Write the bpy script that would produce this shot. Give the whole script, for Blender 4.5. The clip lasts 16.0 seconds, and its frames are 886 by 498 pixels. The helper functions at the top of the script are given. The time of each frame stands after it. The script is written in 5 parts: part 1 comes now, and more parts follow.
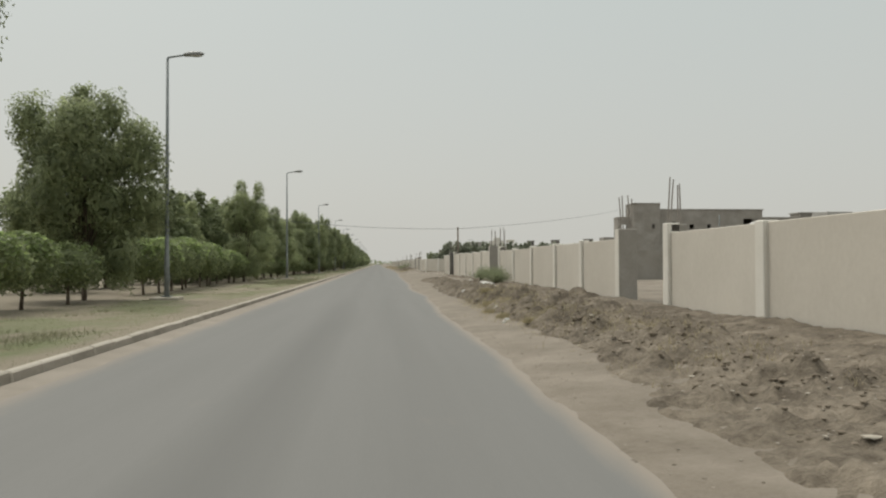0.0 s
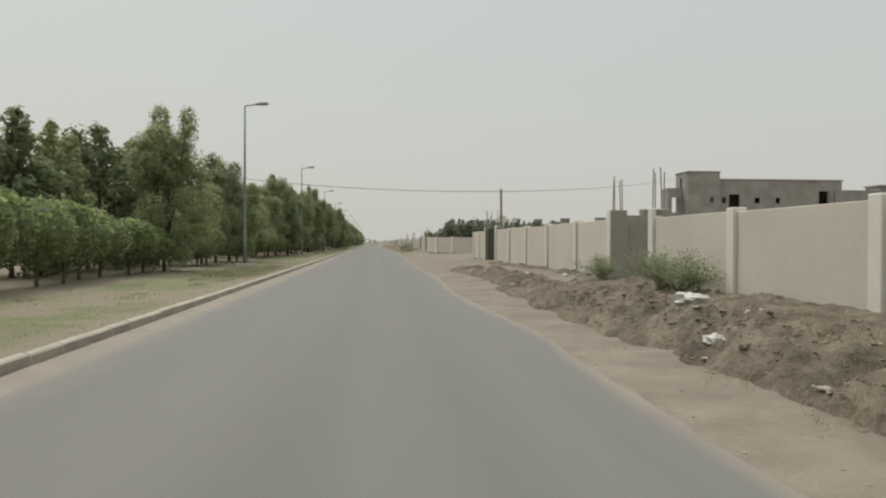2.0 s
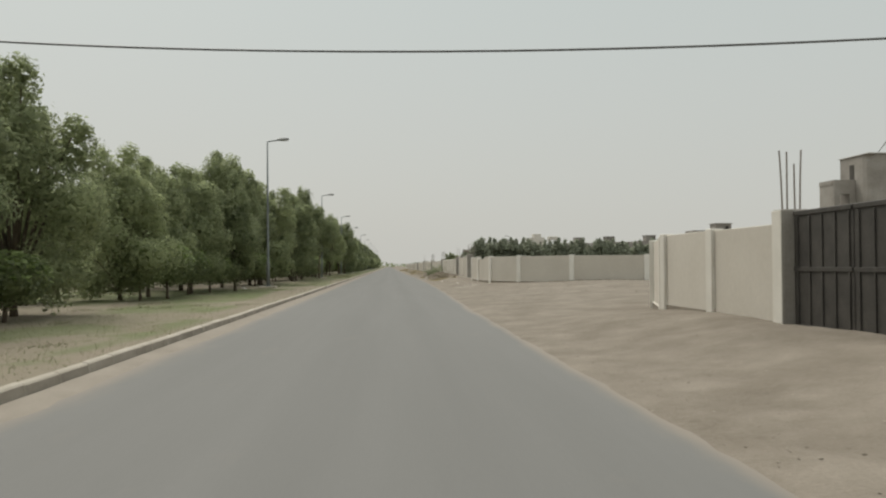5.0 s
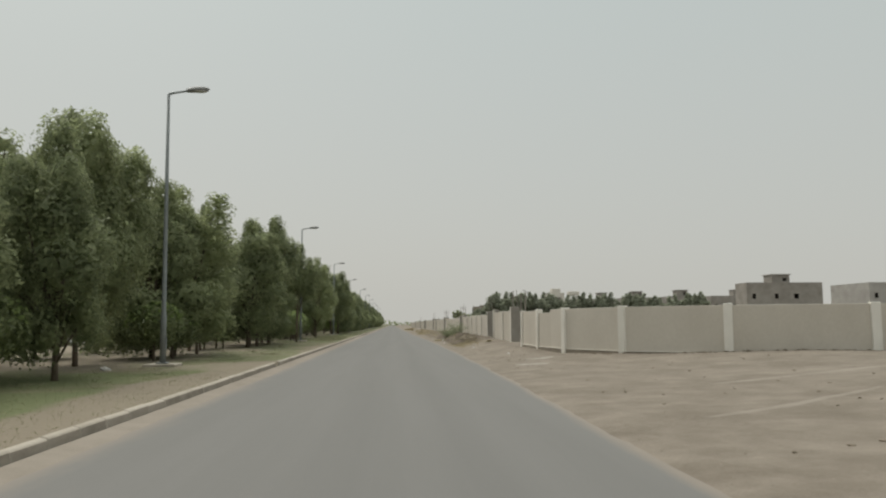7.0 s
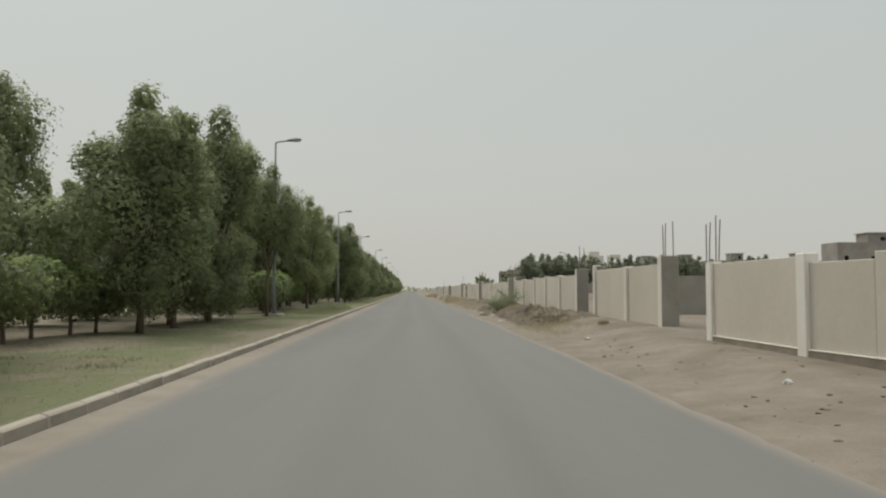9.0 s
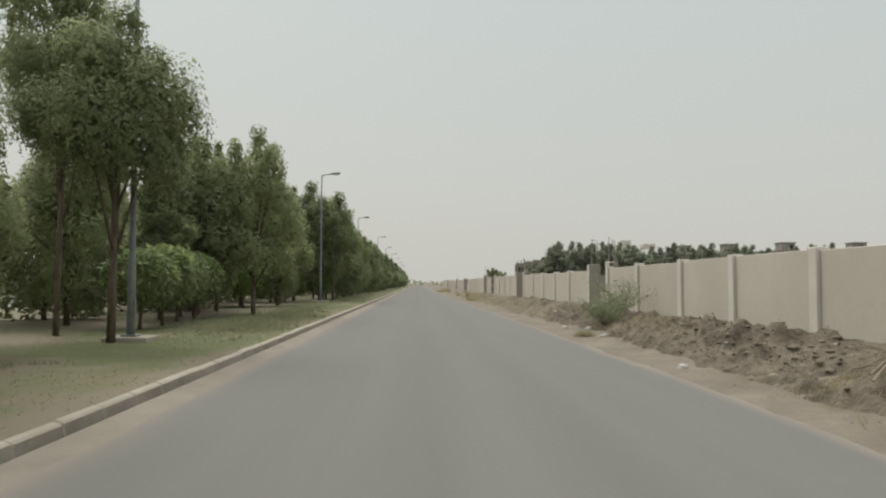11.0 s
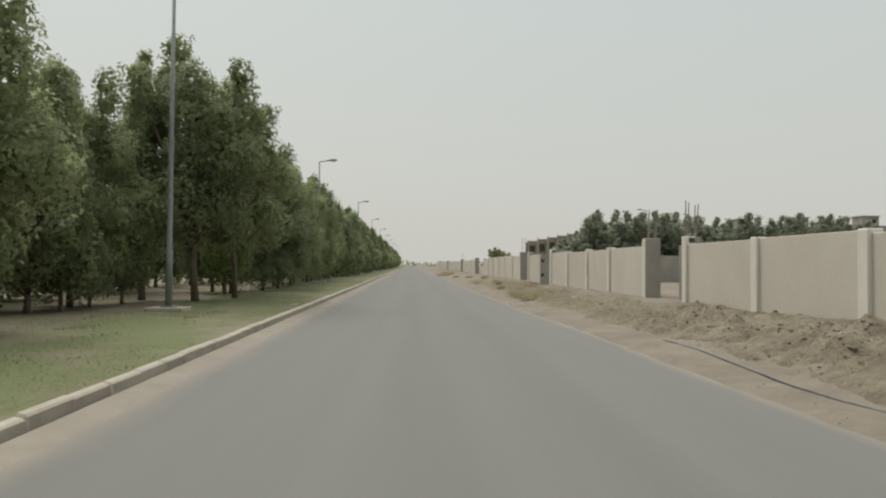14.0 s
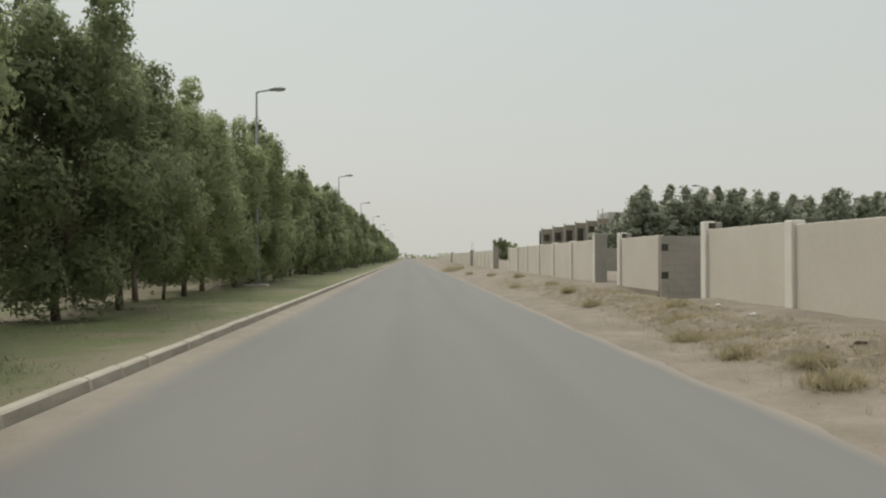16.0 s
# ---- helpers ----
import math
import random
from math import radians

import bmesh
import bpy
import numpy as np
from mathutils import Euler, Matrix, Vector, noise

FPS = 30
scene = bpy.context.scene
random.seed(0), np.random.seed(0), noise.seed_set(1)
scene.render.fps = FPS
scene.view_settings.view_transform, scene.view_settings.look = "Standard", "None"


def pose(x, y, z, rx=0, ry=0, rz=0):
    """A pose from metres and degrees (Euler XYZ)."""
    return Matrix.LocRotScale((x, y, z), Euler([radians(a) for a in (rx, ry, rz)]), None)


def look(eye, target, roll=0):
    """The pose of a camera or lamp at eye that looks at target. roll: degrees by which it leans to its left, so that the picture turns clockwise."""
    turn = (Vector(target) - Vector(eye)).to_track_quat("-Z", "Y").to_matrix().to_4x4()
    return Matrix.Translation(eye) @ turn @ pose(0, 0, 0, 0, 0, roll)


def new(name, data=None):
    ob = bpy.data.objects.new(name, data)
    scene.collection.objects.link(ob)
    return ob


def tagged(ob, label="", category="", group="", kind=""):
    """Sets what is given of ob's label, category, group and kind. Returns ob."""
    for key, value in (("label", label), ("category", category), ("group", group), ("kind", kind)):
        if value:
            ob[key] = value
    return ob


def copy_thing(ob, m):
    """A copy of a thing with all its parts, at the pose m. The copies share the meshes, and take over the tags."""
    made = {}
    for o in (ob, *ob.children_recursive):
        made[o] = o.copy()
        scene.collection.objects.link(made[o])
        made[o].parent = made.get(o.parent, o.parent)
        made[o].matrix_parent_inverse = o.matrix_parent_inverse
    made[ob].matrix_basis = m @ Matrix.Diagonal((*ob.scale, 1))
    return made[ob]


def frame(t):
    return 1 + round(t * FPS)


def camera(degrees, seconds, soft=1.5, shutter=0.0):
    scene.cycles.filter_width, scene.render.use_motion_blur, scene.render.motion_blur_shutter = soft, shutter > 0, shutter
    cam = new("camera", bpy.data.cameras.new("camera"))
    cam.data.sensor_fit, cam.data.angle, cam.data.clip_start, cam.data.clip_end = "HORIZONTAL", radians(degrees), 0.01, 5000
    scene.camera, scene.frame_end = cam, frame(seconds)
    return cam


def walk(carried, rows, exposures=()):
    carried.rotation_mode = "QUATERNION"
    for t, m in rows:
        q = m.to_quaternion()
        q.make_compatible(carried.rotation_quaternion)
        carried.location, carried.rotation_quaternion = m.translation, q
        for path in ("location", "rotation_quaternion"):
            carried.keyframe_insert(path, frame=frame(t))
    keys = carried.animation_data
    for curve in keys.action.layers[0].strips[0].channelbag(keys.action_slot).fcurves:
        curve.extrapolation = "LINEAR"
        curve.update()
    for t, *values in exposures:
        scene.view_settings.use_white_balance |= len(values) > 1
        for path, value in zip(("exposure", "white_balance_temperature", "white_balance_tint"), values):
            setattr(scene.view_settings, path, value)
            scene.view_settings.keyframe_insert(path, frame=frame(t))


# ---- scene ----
cam = camera(60.0, 16.0, 2.15)
PATH = [
    (0.0, 0.578, -0.007, 1.419, 91.061, 0.188, -4.820),
    (0.5, 0.371, 5.245, 1.419, 91.163, 1.083, -5.449),
    (1.0, 0.174, 10.495, 1.419, 91.050, 0.493, -4.888),
    (1.5, 0.077, 15.809, 1.419, 90.276, 0.161, -5.119),
    (2.0, 0.068, 21.184, 1.419, 89.540, -0.191, -5.264),
    (2.5, 0.089, 26.609, 1.419, 90.011, 0.218, -5.465),
    (3.0, 0.082, 32.048, 1.419, 91.251, 0.091, -3.850),
    (3.5, 0.115, 37.499, 1.419, 90.916, 1.096, -4.630),
    (4.0, 0.162, 42.978, 1.419, 91.418, 0.678, -4.648),
    (4.2, 0.175, 45.169, 1.419, 91.115, 0.352, -4.086),
    (6.3, 0.224, 68.179, 1.419, 93.353, 0.306, -3.969),
    (6.5, 0.210, 70.379, 1.419, 94.425, 0.643, -4.470),
    (7.0, 0.161, 75.890, 1.419, 95.589, 0.327, -3.771),
    (7.5, 0.039, 81.376, 1.419, 93.822, 0.012, -3.655),
    (8.0, -0.040, 86.855, 1.419, 94.025, 0.045, -2.894),
    (8.5, -0.074, 92.325, 1.419, 93.373, 0.118, -2.364),
    (9.0, -0.085, 97.775, 1.419, 93.065, 0.022, -2.380),
    (9.2, -0.102, 99.944, 1.419, 94.074, 0.018, -2.205),
    (11.3, -0.568, 122.518, 1.419, 91.726, -0.039, -1.953),
    (11.5, -0.578, 124.666, 1.419, 90.224, 0.372, -3.204),
    (12.0, -0.599, 130.035, 1.419, 91.321, -0.479, -3.947),
    (12.5, -0.613, 135.406, 1.419, 92.069, -0.566, -2.644),
    (13.0, -0.627, 140.776, 1.419, 91.486, -0.398, -2.695),
    (13.5, -0.607, 146.152, 1.419, 90.666, -0.960, -2.248),
    (14.0, -0.603, 151.501, 1.419, 91.188, -0.318, -2.466),
    (14.5, -0.562, 156.824, 1.419, 91.596, -0.419, -2.261),
    (15.0, -0.495, 162.141, 1.419, 91.564, -0.189, -2.080),
    (15.5, -0.450, 167.571, 1.419, 90.712, -0.046, -1.957),
    (16.0, -0.417, 173.152, 1.419, 90.619, 0.155, -2.580),
]
walk(cam, [(t, pose(x, y, z, 90, 0, rz) @ pose(0, 0, 0, rx - 90, 0, 0) @ pose(0, 0, 0, 0, 0, -roll)) for t, x, y, z, rx, roll, rz in PATH],
     [(0, 0.0), (4, 0.04), (6.5, -0.1), (8.5, -0.09), (11.5, 0.04), (12.5, -0.02), (14, 0.06), (16, 0.09)])

# ---- world, sun ----
world = bpy.data.worlds.new("hazy_sky")
scene.world = world
world.use_nodes = True
wn, wl = world.node_tree.nodes, world.node_tree.links
wn.clear()
SUN_EL, SUN_AZ = radians(52), radians(-32)      # azimuth from +y towards +x
w_out = wn.new("ShaderNodeOutputWorld")
w_bg = wn.new("ShaderNodeBackground")
w_sky = wn.new("ShaderNodeTexSky")
w_sky.sky_type, w_sky.sun_disc = "NISHITA", False
w_sky.sun_elevation, w_sky.sun_rotation = SUN_EL, SUN_AZ
w_sky.dust_density, w_sky.air_density = 6.0, 1.0
w_dim = wn.new("ShaderNodeVectorMath")
w_dim.operation = "SCALE"
w_dim.inputs[3].default_value = 0.09
w_tc = wn.new("ShaderNodeTexCoord")
w_sep = wn.new("ShaderNodeSeparateXYZ")
w_ramp = wn.new("ShaderNodeValToRGB")
w_ramp.color_ramp.elements[0].position, w_ramp.color_ramp.elements[0].color = 0.0, (0.60, 0.595, 0.55, 1)
w_ramp.color_ramp.elements[1].position, w_ramp.color_ramp.elements[1].color = 0.42, (0.57, 0.625, 0.60, 1)
w_top = w_ramp.color_ramp.elements.new(1.0)       # haze is brightest overhead
w_top.color = (1.74, 1.77, 1.67, 1)
w_mix = wn.new("ShaderNodeMix")
w_mix.data_type = "RGBA"
w_mix.inputs[0].default_value = 0.90
wl.new(w_tc.outputs["Generated"], w_sep.inputs[0])
wl.new(w_sep.outputs[2], w_ramp.inputs[0])
wl.new(w_sky.outputs[0], w_dim.inputs[0])
wl.new(w_dim.outputs[0], w_mix.inputs[6])
wl.new(w_ramp.outputs[0], w_mix.inputs[7])
wl.new(w_mix.outputs[2], w_bg.inputs[0])
w_bg.inputs[1].default_value = 1.0
wl.new(w_bg.outputs[0], w_out.inputs[0])

sun_data = bpy.data.lights.new("sun", "SUN")
sun_data.energy, sun_data.angle, sun_data.color = 1.9, radians(28), (1.0, 0.95, 0.86)
sun = new("sun", sun_data)
sun_dir = Vector((math.sin(SUN_AZ) * math.cos(SUN_EL), math.cos(SUN_AZ) * math.cos(SUN_EL), math.sin(SUN_EL)))
sun.matrix_world = look(sun_dir * 100, (0, 0, 0))


# ---- materials ----
def material(name, low, high, scale=4.0, fine=40.0, rough=0.9, bump=0.3, bump_dist=0.01, metal=0.0, island=0.0, obj_vary=0.0, spec=0.3, stretch=(1, 1, 1), contrast=(0.35, 0.65)):
    """Two-scale procedural surface: a broad stain layer and a fine grain layer, mixed between two base colours."""
    m = bpy.data.materials.new(name)
    m.use_nodes = True
    nt, lk = m.node_tree.nodes, m.node_tree.links
    bsdf = nt["Principled BSDF"]
    bsdf.inputs["Roughness"].default_value = rough
    bsdf.inputs["Metallic"].default_value = metal
    bsdf.inputs["Specular IOR Level"].default_value = spec
    tc = nt.new("ShaderNodeTexCoord")
    geo = nt.new("ShaderNodeNewGeometry")
    mp = nt.new("ShaderNodeMapping")
    mp.inputs["Scale"].default_value = stretch
    lk.new(geo.outputs["Position"], mp.inputs[0])
    n1, n2 = nt.new("ShaderNodeTexNoise"), nt.new("ShaderNodeTexNoise")
    n1.inputs["Scale"].default_value, n1.inputs["Detail"].default_value, n1.inputs["Roughness"].default_value = scale, 6, 0.6
    n2.inputs["Scale"].default_value, n2.inputs["Detail"].default_value, n2.inputs["Roughness"].default_value = fine, 4, 0.7
    lk.new(mp.outputs[0], n1.inputs[0])
    lk.new(mp.outputs[0], n2.inputs[0])
    mx = nt.new("ShaderNodeMath")
    mx.operation = "MULTIPLY_ADD"
    mx.inputs[1].default_value, mx.inputs[2].default_value = 0.62, 0.0
    lk.new(n1.outputs[0], mx.inputs[0])
    ad = nt.new("ShaderNodeMath")
    ad.operation = "MULTIPLY_ADD"
    ad.inputs[1].default_value = 0.38
    lk.new(n2.outputs[0], ad.inputs[0])
    lk.new(mx.outputs[0], ad.inputs[2])
    fac = ad.outputs[0]
    if island:
        ai = nt.new("ShaderNodeMath")
        ai.operation = "MULTIPLY_ADD"
        ai.inputs[1].default_value, ai.inputs[2].default_value = island, -island / 2
        lk.new(geo.outputs["Random Per Island"], ai.inputs[0])
        a2 = nt.new("ShaderNodeMath")
        lk.new(ai.outputs[0], a2.inputs[0])
        lk.new(fac, a2.inputs[1])
        fac = a2.outputs[0]
    if obj_vary:
        oi = nt.new("ShaderNodeObjectInfo")
        ai = nt.new("ShaderNodeMath")
        ai.operation = "MULTIPLY_ADD"
        ai.inputs[1].default_value, ai.inputs[2].default_value = obj_vary, -obj_vary / 2
        lk.new(oi.outputs["Random"], ai.inputs[0])
        a2 = nt.new("ShaderNodeMath")
        lk.new(ai.outputs[0], a2.inputs[0])
        lk.new(fac, a2.inputs[1])
        fac = a2.outputs[0]
    rp = nt.new("ShaderNodeValToRGB")
    rp.color_ramp.elements[0].position, rp.color_ramp.elements[0].color = contrast[0], (*low, 1)
    rp.color_ramp.elements[1].position, rp.color_ramp.elements[1].color = contrast[1], (*high, 1)
    lk.new(fac, rp.inputs[0])
    lk.new(rp.outputs[0], bsdf.inputs["Base Color"])
    if bump:
        bp = nt.new("ShaderNodeBump")
        bp.inputs["Strength"].default_value, bp.inputs["Distance"].default_value = bump, bump_dist
        lk.new(ad.outputs[0], bp.inputs["Height"])
        lk.new(bp.outputs[0], bsdf.inputs["Normal"])
    return m


def blend_material(name, base, over, scale, centre, width, bump=0.4, bump_dist=0.02):
    """Ground material: two colour pairs, the second laid over the first in patches of its own."""
    m = material(name, base[0], base[1], 1.2, 30, 0.95, bump, bump_dist)
    nt, lk = m.node_tree.nodes, m.node_tree.links
    bsdf = nt["Principled BSDF"]
    first = bsdf.inputs["Base Color"].links[0].from_socket
    geo = nt.new("ShaderNodeNewGeometry")
    n3, n4 = nt.new("ShaderNodeTexNoise"), nt.new("ShaderNodeTexNoise")
    n3.inputs["Scale"].default_value, n3.inputs["Detail"].default_value = scale, 8
    n3.inputs["Roughness"].default_value = 0.68
    n4.inputs["Scale"].default_value, n4.inputs["Detail"].default_value = 14, 5
    lk.new(geo.outputs["Position"], n3.inputs[0])
    lk.new(geo.outputs["Position"], n4.inputs[0])
    r3, r4 = nt.new("ShaderNodeValToRGB"), nt.new("ShaderNodeValToRGB")
    r3.color_ramp.elements[0].position, r3.color_ramp.elements[1].position = centre - width, centre + width
    r4.color_ramp.elements[0].position, r4.color_ramp.elements[0].color = 0.3, (*over[0], 1)
    r4.color_ramp.elements[1].position, r4.color_ramp.elements[1].color = 0.7, (*over[1], 1)
    lk.new(n3.outputs[0], r3.inputs[0])
    lk.new(n4.outputs[0], r4.inputs[0])
    mix = nt.new("ShaderNodeMix")
    mix.data_type = "RGBA"
    lk.new(r3.outputs[0], mix.inputs[0])
    lk.new(first, mix.inputs[6])
    lk.new(r4.outputs[0], mix.inputs[7])
    lk.new(mix.outputs[2], bsdf.inputs["Base Color"])
    return m


M_ASPHALT = material("asphalt", (0.138, 0.135, 0.127), (0.155, 0.151, 0.143), 0.9, 90, 0.85, 0.35, 0.004, stretch=(1.6, 0.07, 1))


def dusty(m, colour):
    """Wind-blown sand over the surface, by the mesh's own dust attribute and a ragged noise."""
    nt, lk = m.node_tree.nodes, m.node_tree.links
    bsdf = nt["Principled BSDF"]
    first = bsdf.inputs["Base Color"].links[0].from_socket
    at, geo, n = nt.new("ShaderNodeAttribute"), nt.new("ShaderNodeNewGeometry"), nt.new("ShaderNodeTexNoise")
    at.attribute_name = "dust"
    n.inputs["Scale"].default_value, n.inputs["Detail"].default_value, n.inputs["Roughness"].default_value = 1.3, 8, 0.7
    mp = nt.new("ShaderNodeMapping")
    mp.inputs["Scale"].default_value = (1.0, 0.35, 1.0)
    lk.new(geo.outputs["Position"], mp.inputs[0])
    lk.new(mp.outputs[0], n.inputs[0])
    add, rp, mix = nt.new("ShaderNodeMath"), nt.new("ShaderNodeValToRGB"), nt.new("ShaderNodeMix")
    lk.new(at.outputs["Fac"], add.inputs[0])
    lk.new(n.outputs[0], add.inputs[1])
    rp.color_ramp.elements[1].color = (0.92, 0.92, 0.92, 1)
    mul = nt.new("ShaderNodeMath")
    mul.operation = "MULTIPLY"
    mul.inputs[1].default_value = 1 / 1.5
    rp.color_ramp.elements[0].position, rp.color_ramp.elements[1].position = 0.40, 0.95
    lk.new(add.outputs[0], mul.inputs[0])
    lk.new(mul.outputs[0], rp.inputs[0])
    mix.data_type = "RGBA"
    mix.inputs[7].default_value = (*colour, 1)
    lk.new(rp.outputs[0], mix.inputs[0])
    lk.new(first, mix.inputs[6])
    lk.new(mix.outputs[2], bsdf.inputs["Base Color"])


def worn(m, colour):
    """Polished, darker wheel strip, by the mesh's own wear attribute."""
    nt, lk = m.node_tree.nodes, m.node_tree.links
    bsdf = nt["Principled BSDF"]
    first = bsdf.inputs["Base Color"].links[0].from_socket
    at, mix = nt.new("ShaderNodeAttribute"), nt.new("ShaderNodeMix")
    at.attribute_name = "wear"
    mix.data_type = "RGBA"
    mix.inputs[7].default_value = (*colour, 1)
    lk.new(at.outputs["Fac"], mix.inputs[0])
    lk.new(first, mix.inputs[6])
    lk.new(mix.outputs[2], bsdf.inputs["Base Color"])


worn(M_ASPHALT, (0.100, 0.098, 0.092))
dusty(M_ASPHALT, (0.230, 0.199, 0.164))
M_SAND = blend_material("sand", ((0.158, 0.133, 0.104), (0.246, 0.213, 0.174)), ((0.120, 0.100, 0.075), (0.168, 0.142, 0.112)), 0.55, 0.57, 0.12, 0.8, 0.04)
M_LAWN = blend_material("dry_lawn", ((0.139, 0.114, 0.077), (0.223, 0.185, 0.130)), ((0.091, 0.108, 0.045), (0.153, 0.168, 0.080)), 0.45, 0.41, 0.08, 0.8, 0.05)
dusty(M_LAWN, (0.210, 0.176, 0.133))
M_DRIFT = material("fine_sand", (0.199, 0.172, 0.140), (0.269, 0.236, 0.197), 1.2, 40, 0.95, 0.4, 0.008)
M_SOIL = material("dug_soil", (0.078, 0.063, 0.046), (0.230, 0.193, 0.148), 1.6, 11, 0.97, 1.0, 0.12, contrast=(0.40, 0.66))
M_TAN_SOIL = material("dusty_soil", (0.118, 0.097, 0.070), (0.240, 0.204, 0.155), 1.9, 9, 0.97, 1.0, 0.12, contrast=(0.38, 0.64))
M_CLOD = material("clod", (0.120, 0.098, 0.071), (0.205, 0.170, 0.130), 5, 30, 0.97, 0.6, 0.02, island=0.25)
M_RENDERED = material("cream_render", (0.470, 0.428, 0.368), (0.580, 0.536, 0.470), 0.55, 11, 0.92, 0.2, 0.004, obj_vary=0.14, stretch=(1, 1, 0.8), contrast=(0.30, 0.70))
M_POST = material("pale_render", (0.581, 0.546, 0.484), (0.669, 0.634, 0.572), 1.2, 30, 0.9, 0.25, 0.004, obj_vary=0.12)
# Whiter than the other posts; used on one corner wall only.
M_WHITE_POST = material("whiter_post_render", (0.660, 0.630, 0.570), (0.760, 0.730, 0.670), 1.2, 30, 0.9, 0.25, 0.004, obj_vary=0.06)
M_GREY = material("grey_render", (0.221, 0.202, 0.175), (0.313, 0.290, 0.258), 1.1, 22, 0.95, 0.4, 0.006)
M_PLINTH = material("damp_plinth", (0.170, 0.145, 0.115), (0.281, 0.246, 0.196), 1.8, 24, 0.95, 0.5, 0.008)
M_BLOCK = material("concrete_block", (0.245, 0.222, 0.193), (0.325, 0.300, 0.265), 1.2, 40, 0.97, 0.5, 0.006, obj_vary=0.05)
M_HOUSE = material("bare_blockwork", (0.216, 0.198, 0.175), (0.340, 0.317, 0.285), 0.6, 9, 0.95, 0.4, 0.01)
M_HOUSE_PALE = material("pale_blockwork", (0.304, 0.290, 0.267), (0.414, 0.396, 0.368), 0.6, 9, 0.95, 0.4, 0.01)
# Near-black base colour that paints in the shade behind openings.
M_OPENING_SHADE = material("painted_opening_shade", (0.05, 0.046, 0.04), (0.09, 0.083, 0.072), 2, 20, 0.95, 0.1)
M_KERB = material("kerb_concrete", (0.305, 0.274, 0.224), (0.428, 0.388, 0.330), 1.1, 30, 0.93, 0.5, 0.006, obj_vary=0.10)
# Stains and the face's own shade, both put into a darker kerb colour.
M_KERB_FACE = material("stained_shaded_kerb_face", (0.204, 0.178, 0.143), (0.320, 0.285, 0.236), 1.6, 34, 0.95, 0.7, 0.010, obj_vary=0.12, stretch=(1, 1, 3))
M_POLE = material("painted_steel", (0.15, 0.165, 0.165), (0.22, 0.235, 0.23), 6, 60, 0.55, 0.1, 0.002, metal=0.2)
M_HEAD = material("lamp_housing", (0.17, 0.17, 0.165), (0.26, 0.26, 0.25), 9, 60, 0.5, 0.1, 0.002)
M_LENS = material("lamp_glass", (0.45, 0.45, 0.42), (0.55, 0.55, 0.52), 9, 60, 0.25, 0.0)
M_REBAR = material("rusty_rebar", (0.20, 0.175, 0.15), (0.31, 0.28, 0.25), 30, 90, 0.85, 0.4, 0.002)
M_DOOR = material("dark_gate_steel", (0.045, 0.041, 0.037), (0.085, 0.077, 0.068), 3, 30, 0.6, 0.2, 0.003, metal=0.2)
M_WOOD = material("weathered_pole", (0.13, 0.105, 0.08), (0.24, 0.20, 0.155), 8, 60, 0.9, 0.6, 0.006, stretch=(1, 1, 0.1))
M_WIRE = material("cable_sheath", (0.11, 0.11, 0.11), (0.17, 0.17, 0.165), 8, 60, 0.6, 0.0)
M_BARK = material("bark", (0.075, 0.058, 0.042), (0.19, 0.155, 0.115), 9, 50, 0.95, 0.8, 0.012, stretch=(1, 1, 0.25))
M_TWIG = material("dry_twig", (0.22, 0.185, 0.135), (0.34, 0.30, 0.23), 9, 50, 0.95, 0.3, 0.004)

def leafy(m, share=0.45):
    """Light that passes through thin leaves."""
    nt, lk = m.node_tree.nodes, m.node_tree.links
    bsdf, out = nt["Principled BSDF"], nt["Material Output"]
    tr, mix = nt.new("ShaderNodeBsdfTranslucent"), nt.new("ShaderNodeMixShader")
    lk.new(bsdf.inputs["Base Color"].links[0].from_socket, tr.inputs[0])
    mix.inputs[0].default_value = share
    lk.new(bsdf.outputs[0], mix.inputs[1])
    lk.new(tr.outputs[0], mix.inputs[2])
    lk.new(mix.outputs[0], out.inputs[0])
    return m


M_LEAF = material("leaf", (0.186, 0.216, 0.118), (0.382, 0.420, 0.232), 1.1, 9, 0.6, 0.0, island=0.12, obj_vary=0.22, spec=0.25)
# Leaf colour paled so that haze over the far tree row is painted in.
M_PALE_LEAF = material("pale_leaf", (0.250, 0.272, 0.200), (0.375, 0.398, 0.305), 0.5, 6, 0.75, 0.0, island=0.15, obj_vary=0.25, spec=0.15)
M_YOUNG = material("young_leaf", (0.17, 0.222, 0.085), (0.31, 0.385, 0.155), 1.5, 12, 0.55, 0.0, island=0.4, spec=0.35)
M_SHRUB = material("shrub_leaf", (0.15, 0.178, 0.085), (0.28, 0.318, 0.158), 1.5, 12, 0.5, 0.0, island=0.4, spec=0.6)
M_GRASS = material("grass_blade", (0.172, 0.182, 0.094), (0.270, 0.268, 0.160), 0.5, 6, 0.8, 0.0, island=0.4)
M_STRAW = material("straw_grass", (0.270, 0.232, 0.140), (0.400, 0.350, 0.228), 1.0, 8, 0.85, 0.0, island=0.4)
M_FEATHER = material("feather_grass", (0.205, 0.206, 0.120), (0.325, 0.320, 0.205), 0.8, 8, 0.85, 0.0, island=0.4)
M_DRYBUSH = material("dusty_bush", (0.180, 0.208, 0.122), (0.320, 0.352, 0.222), 1.5, 12, 0.8, 0.0, island=0.4)
for m in (M_LEAF, M_PALE_LEAF, M_YOUNG, M_SHRUB, M_GRASS, M_STRAW, M_DRYBUSH):
    leafy(m, 0.62)
M_BAG = material("white_plastic", (0.391, 0.374, 0.340), (0.561, 0.544, 0.510), 8, 40, 0.45, 0.3, 0.01)
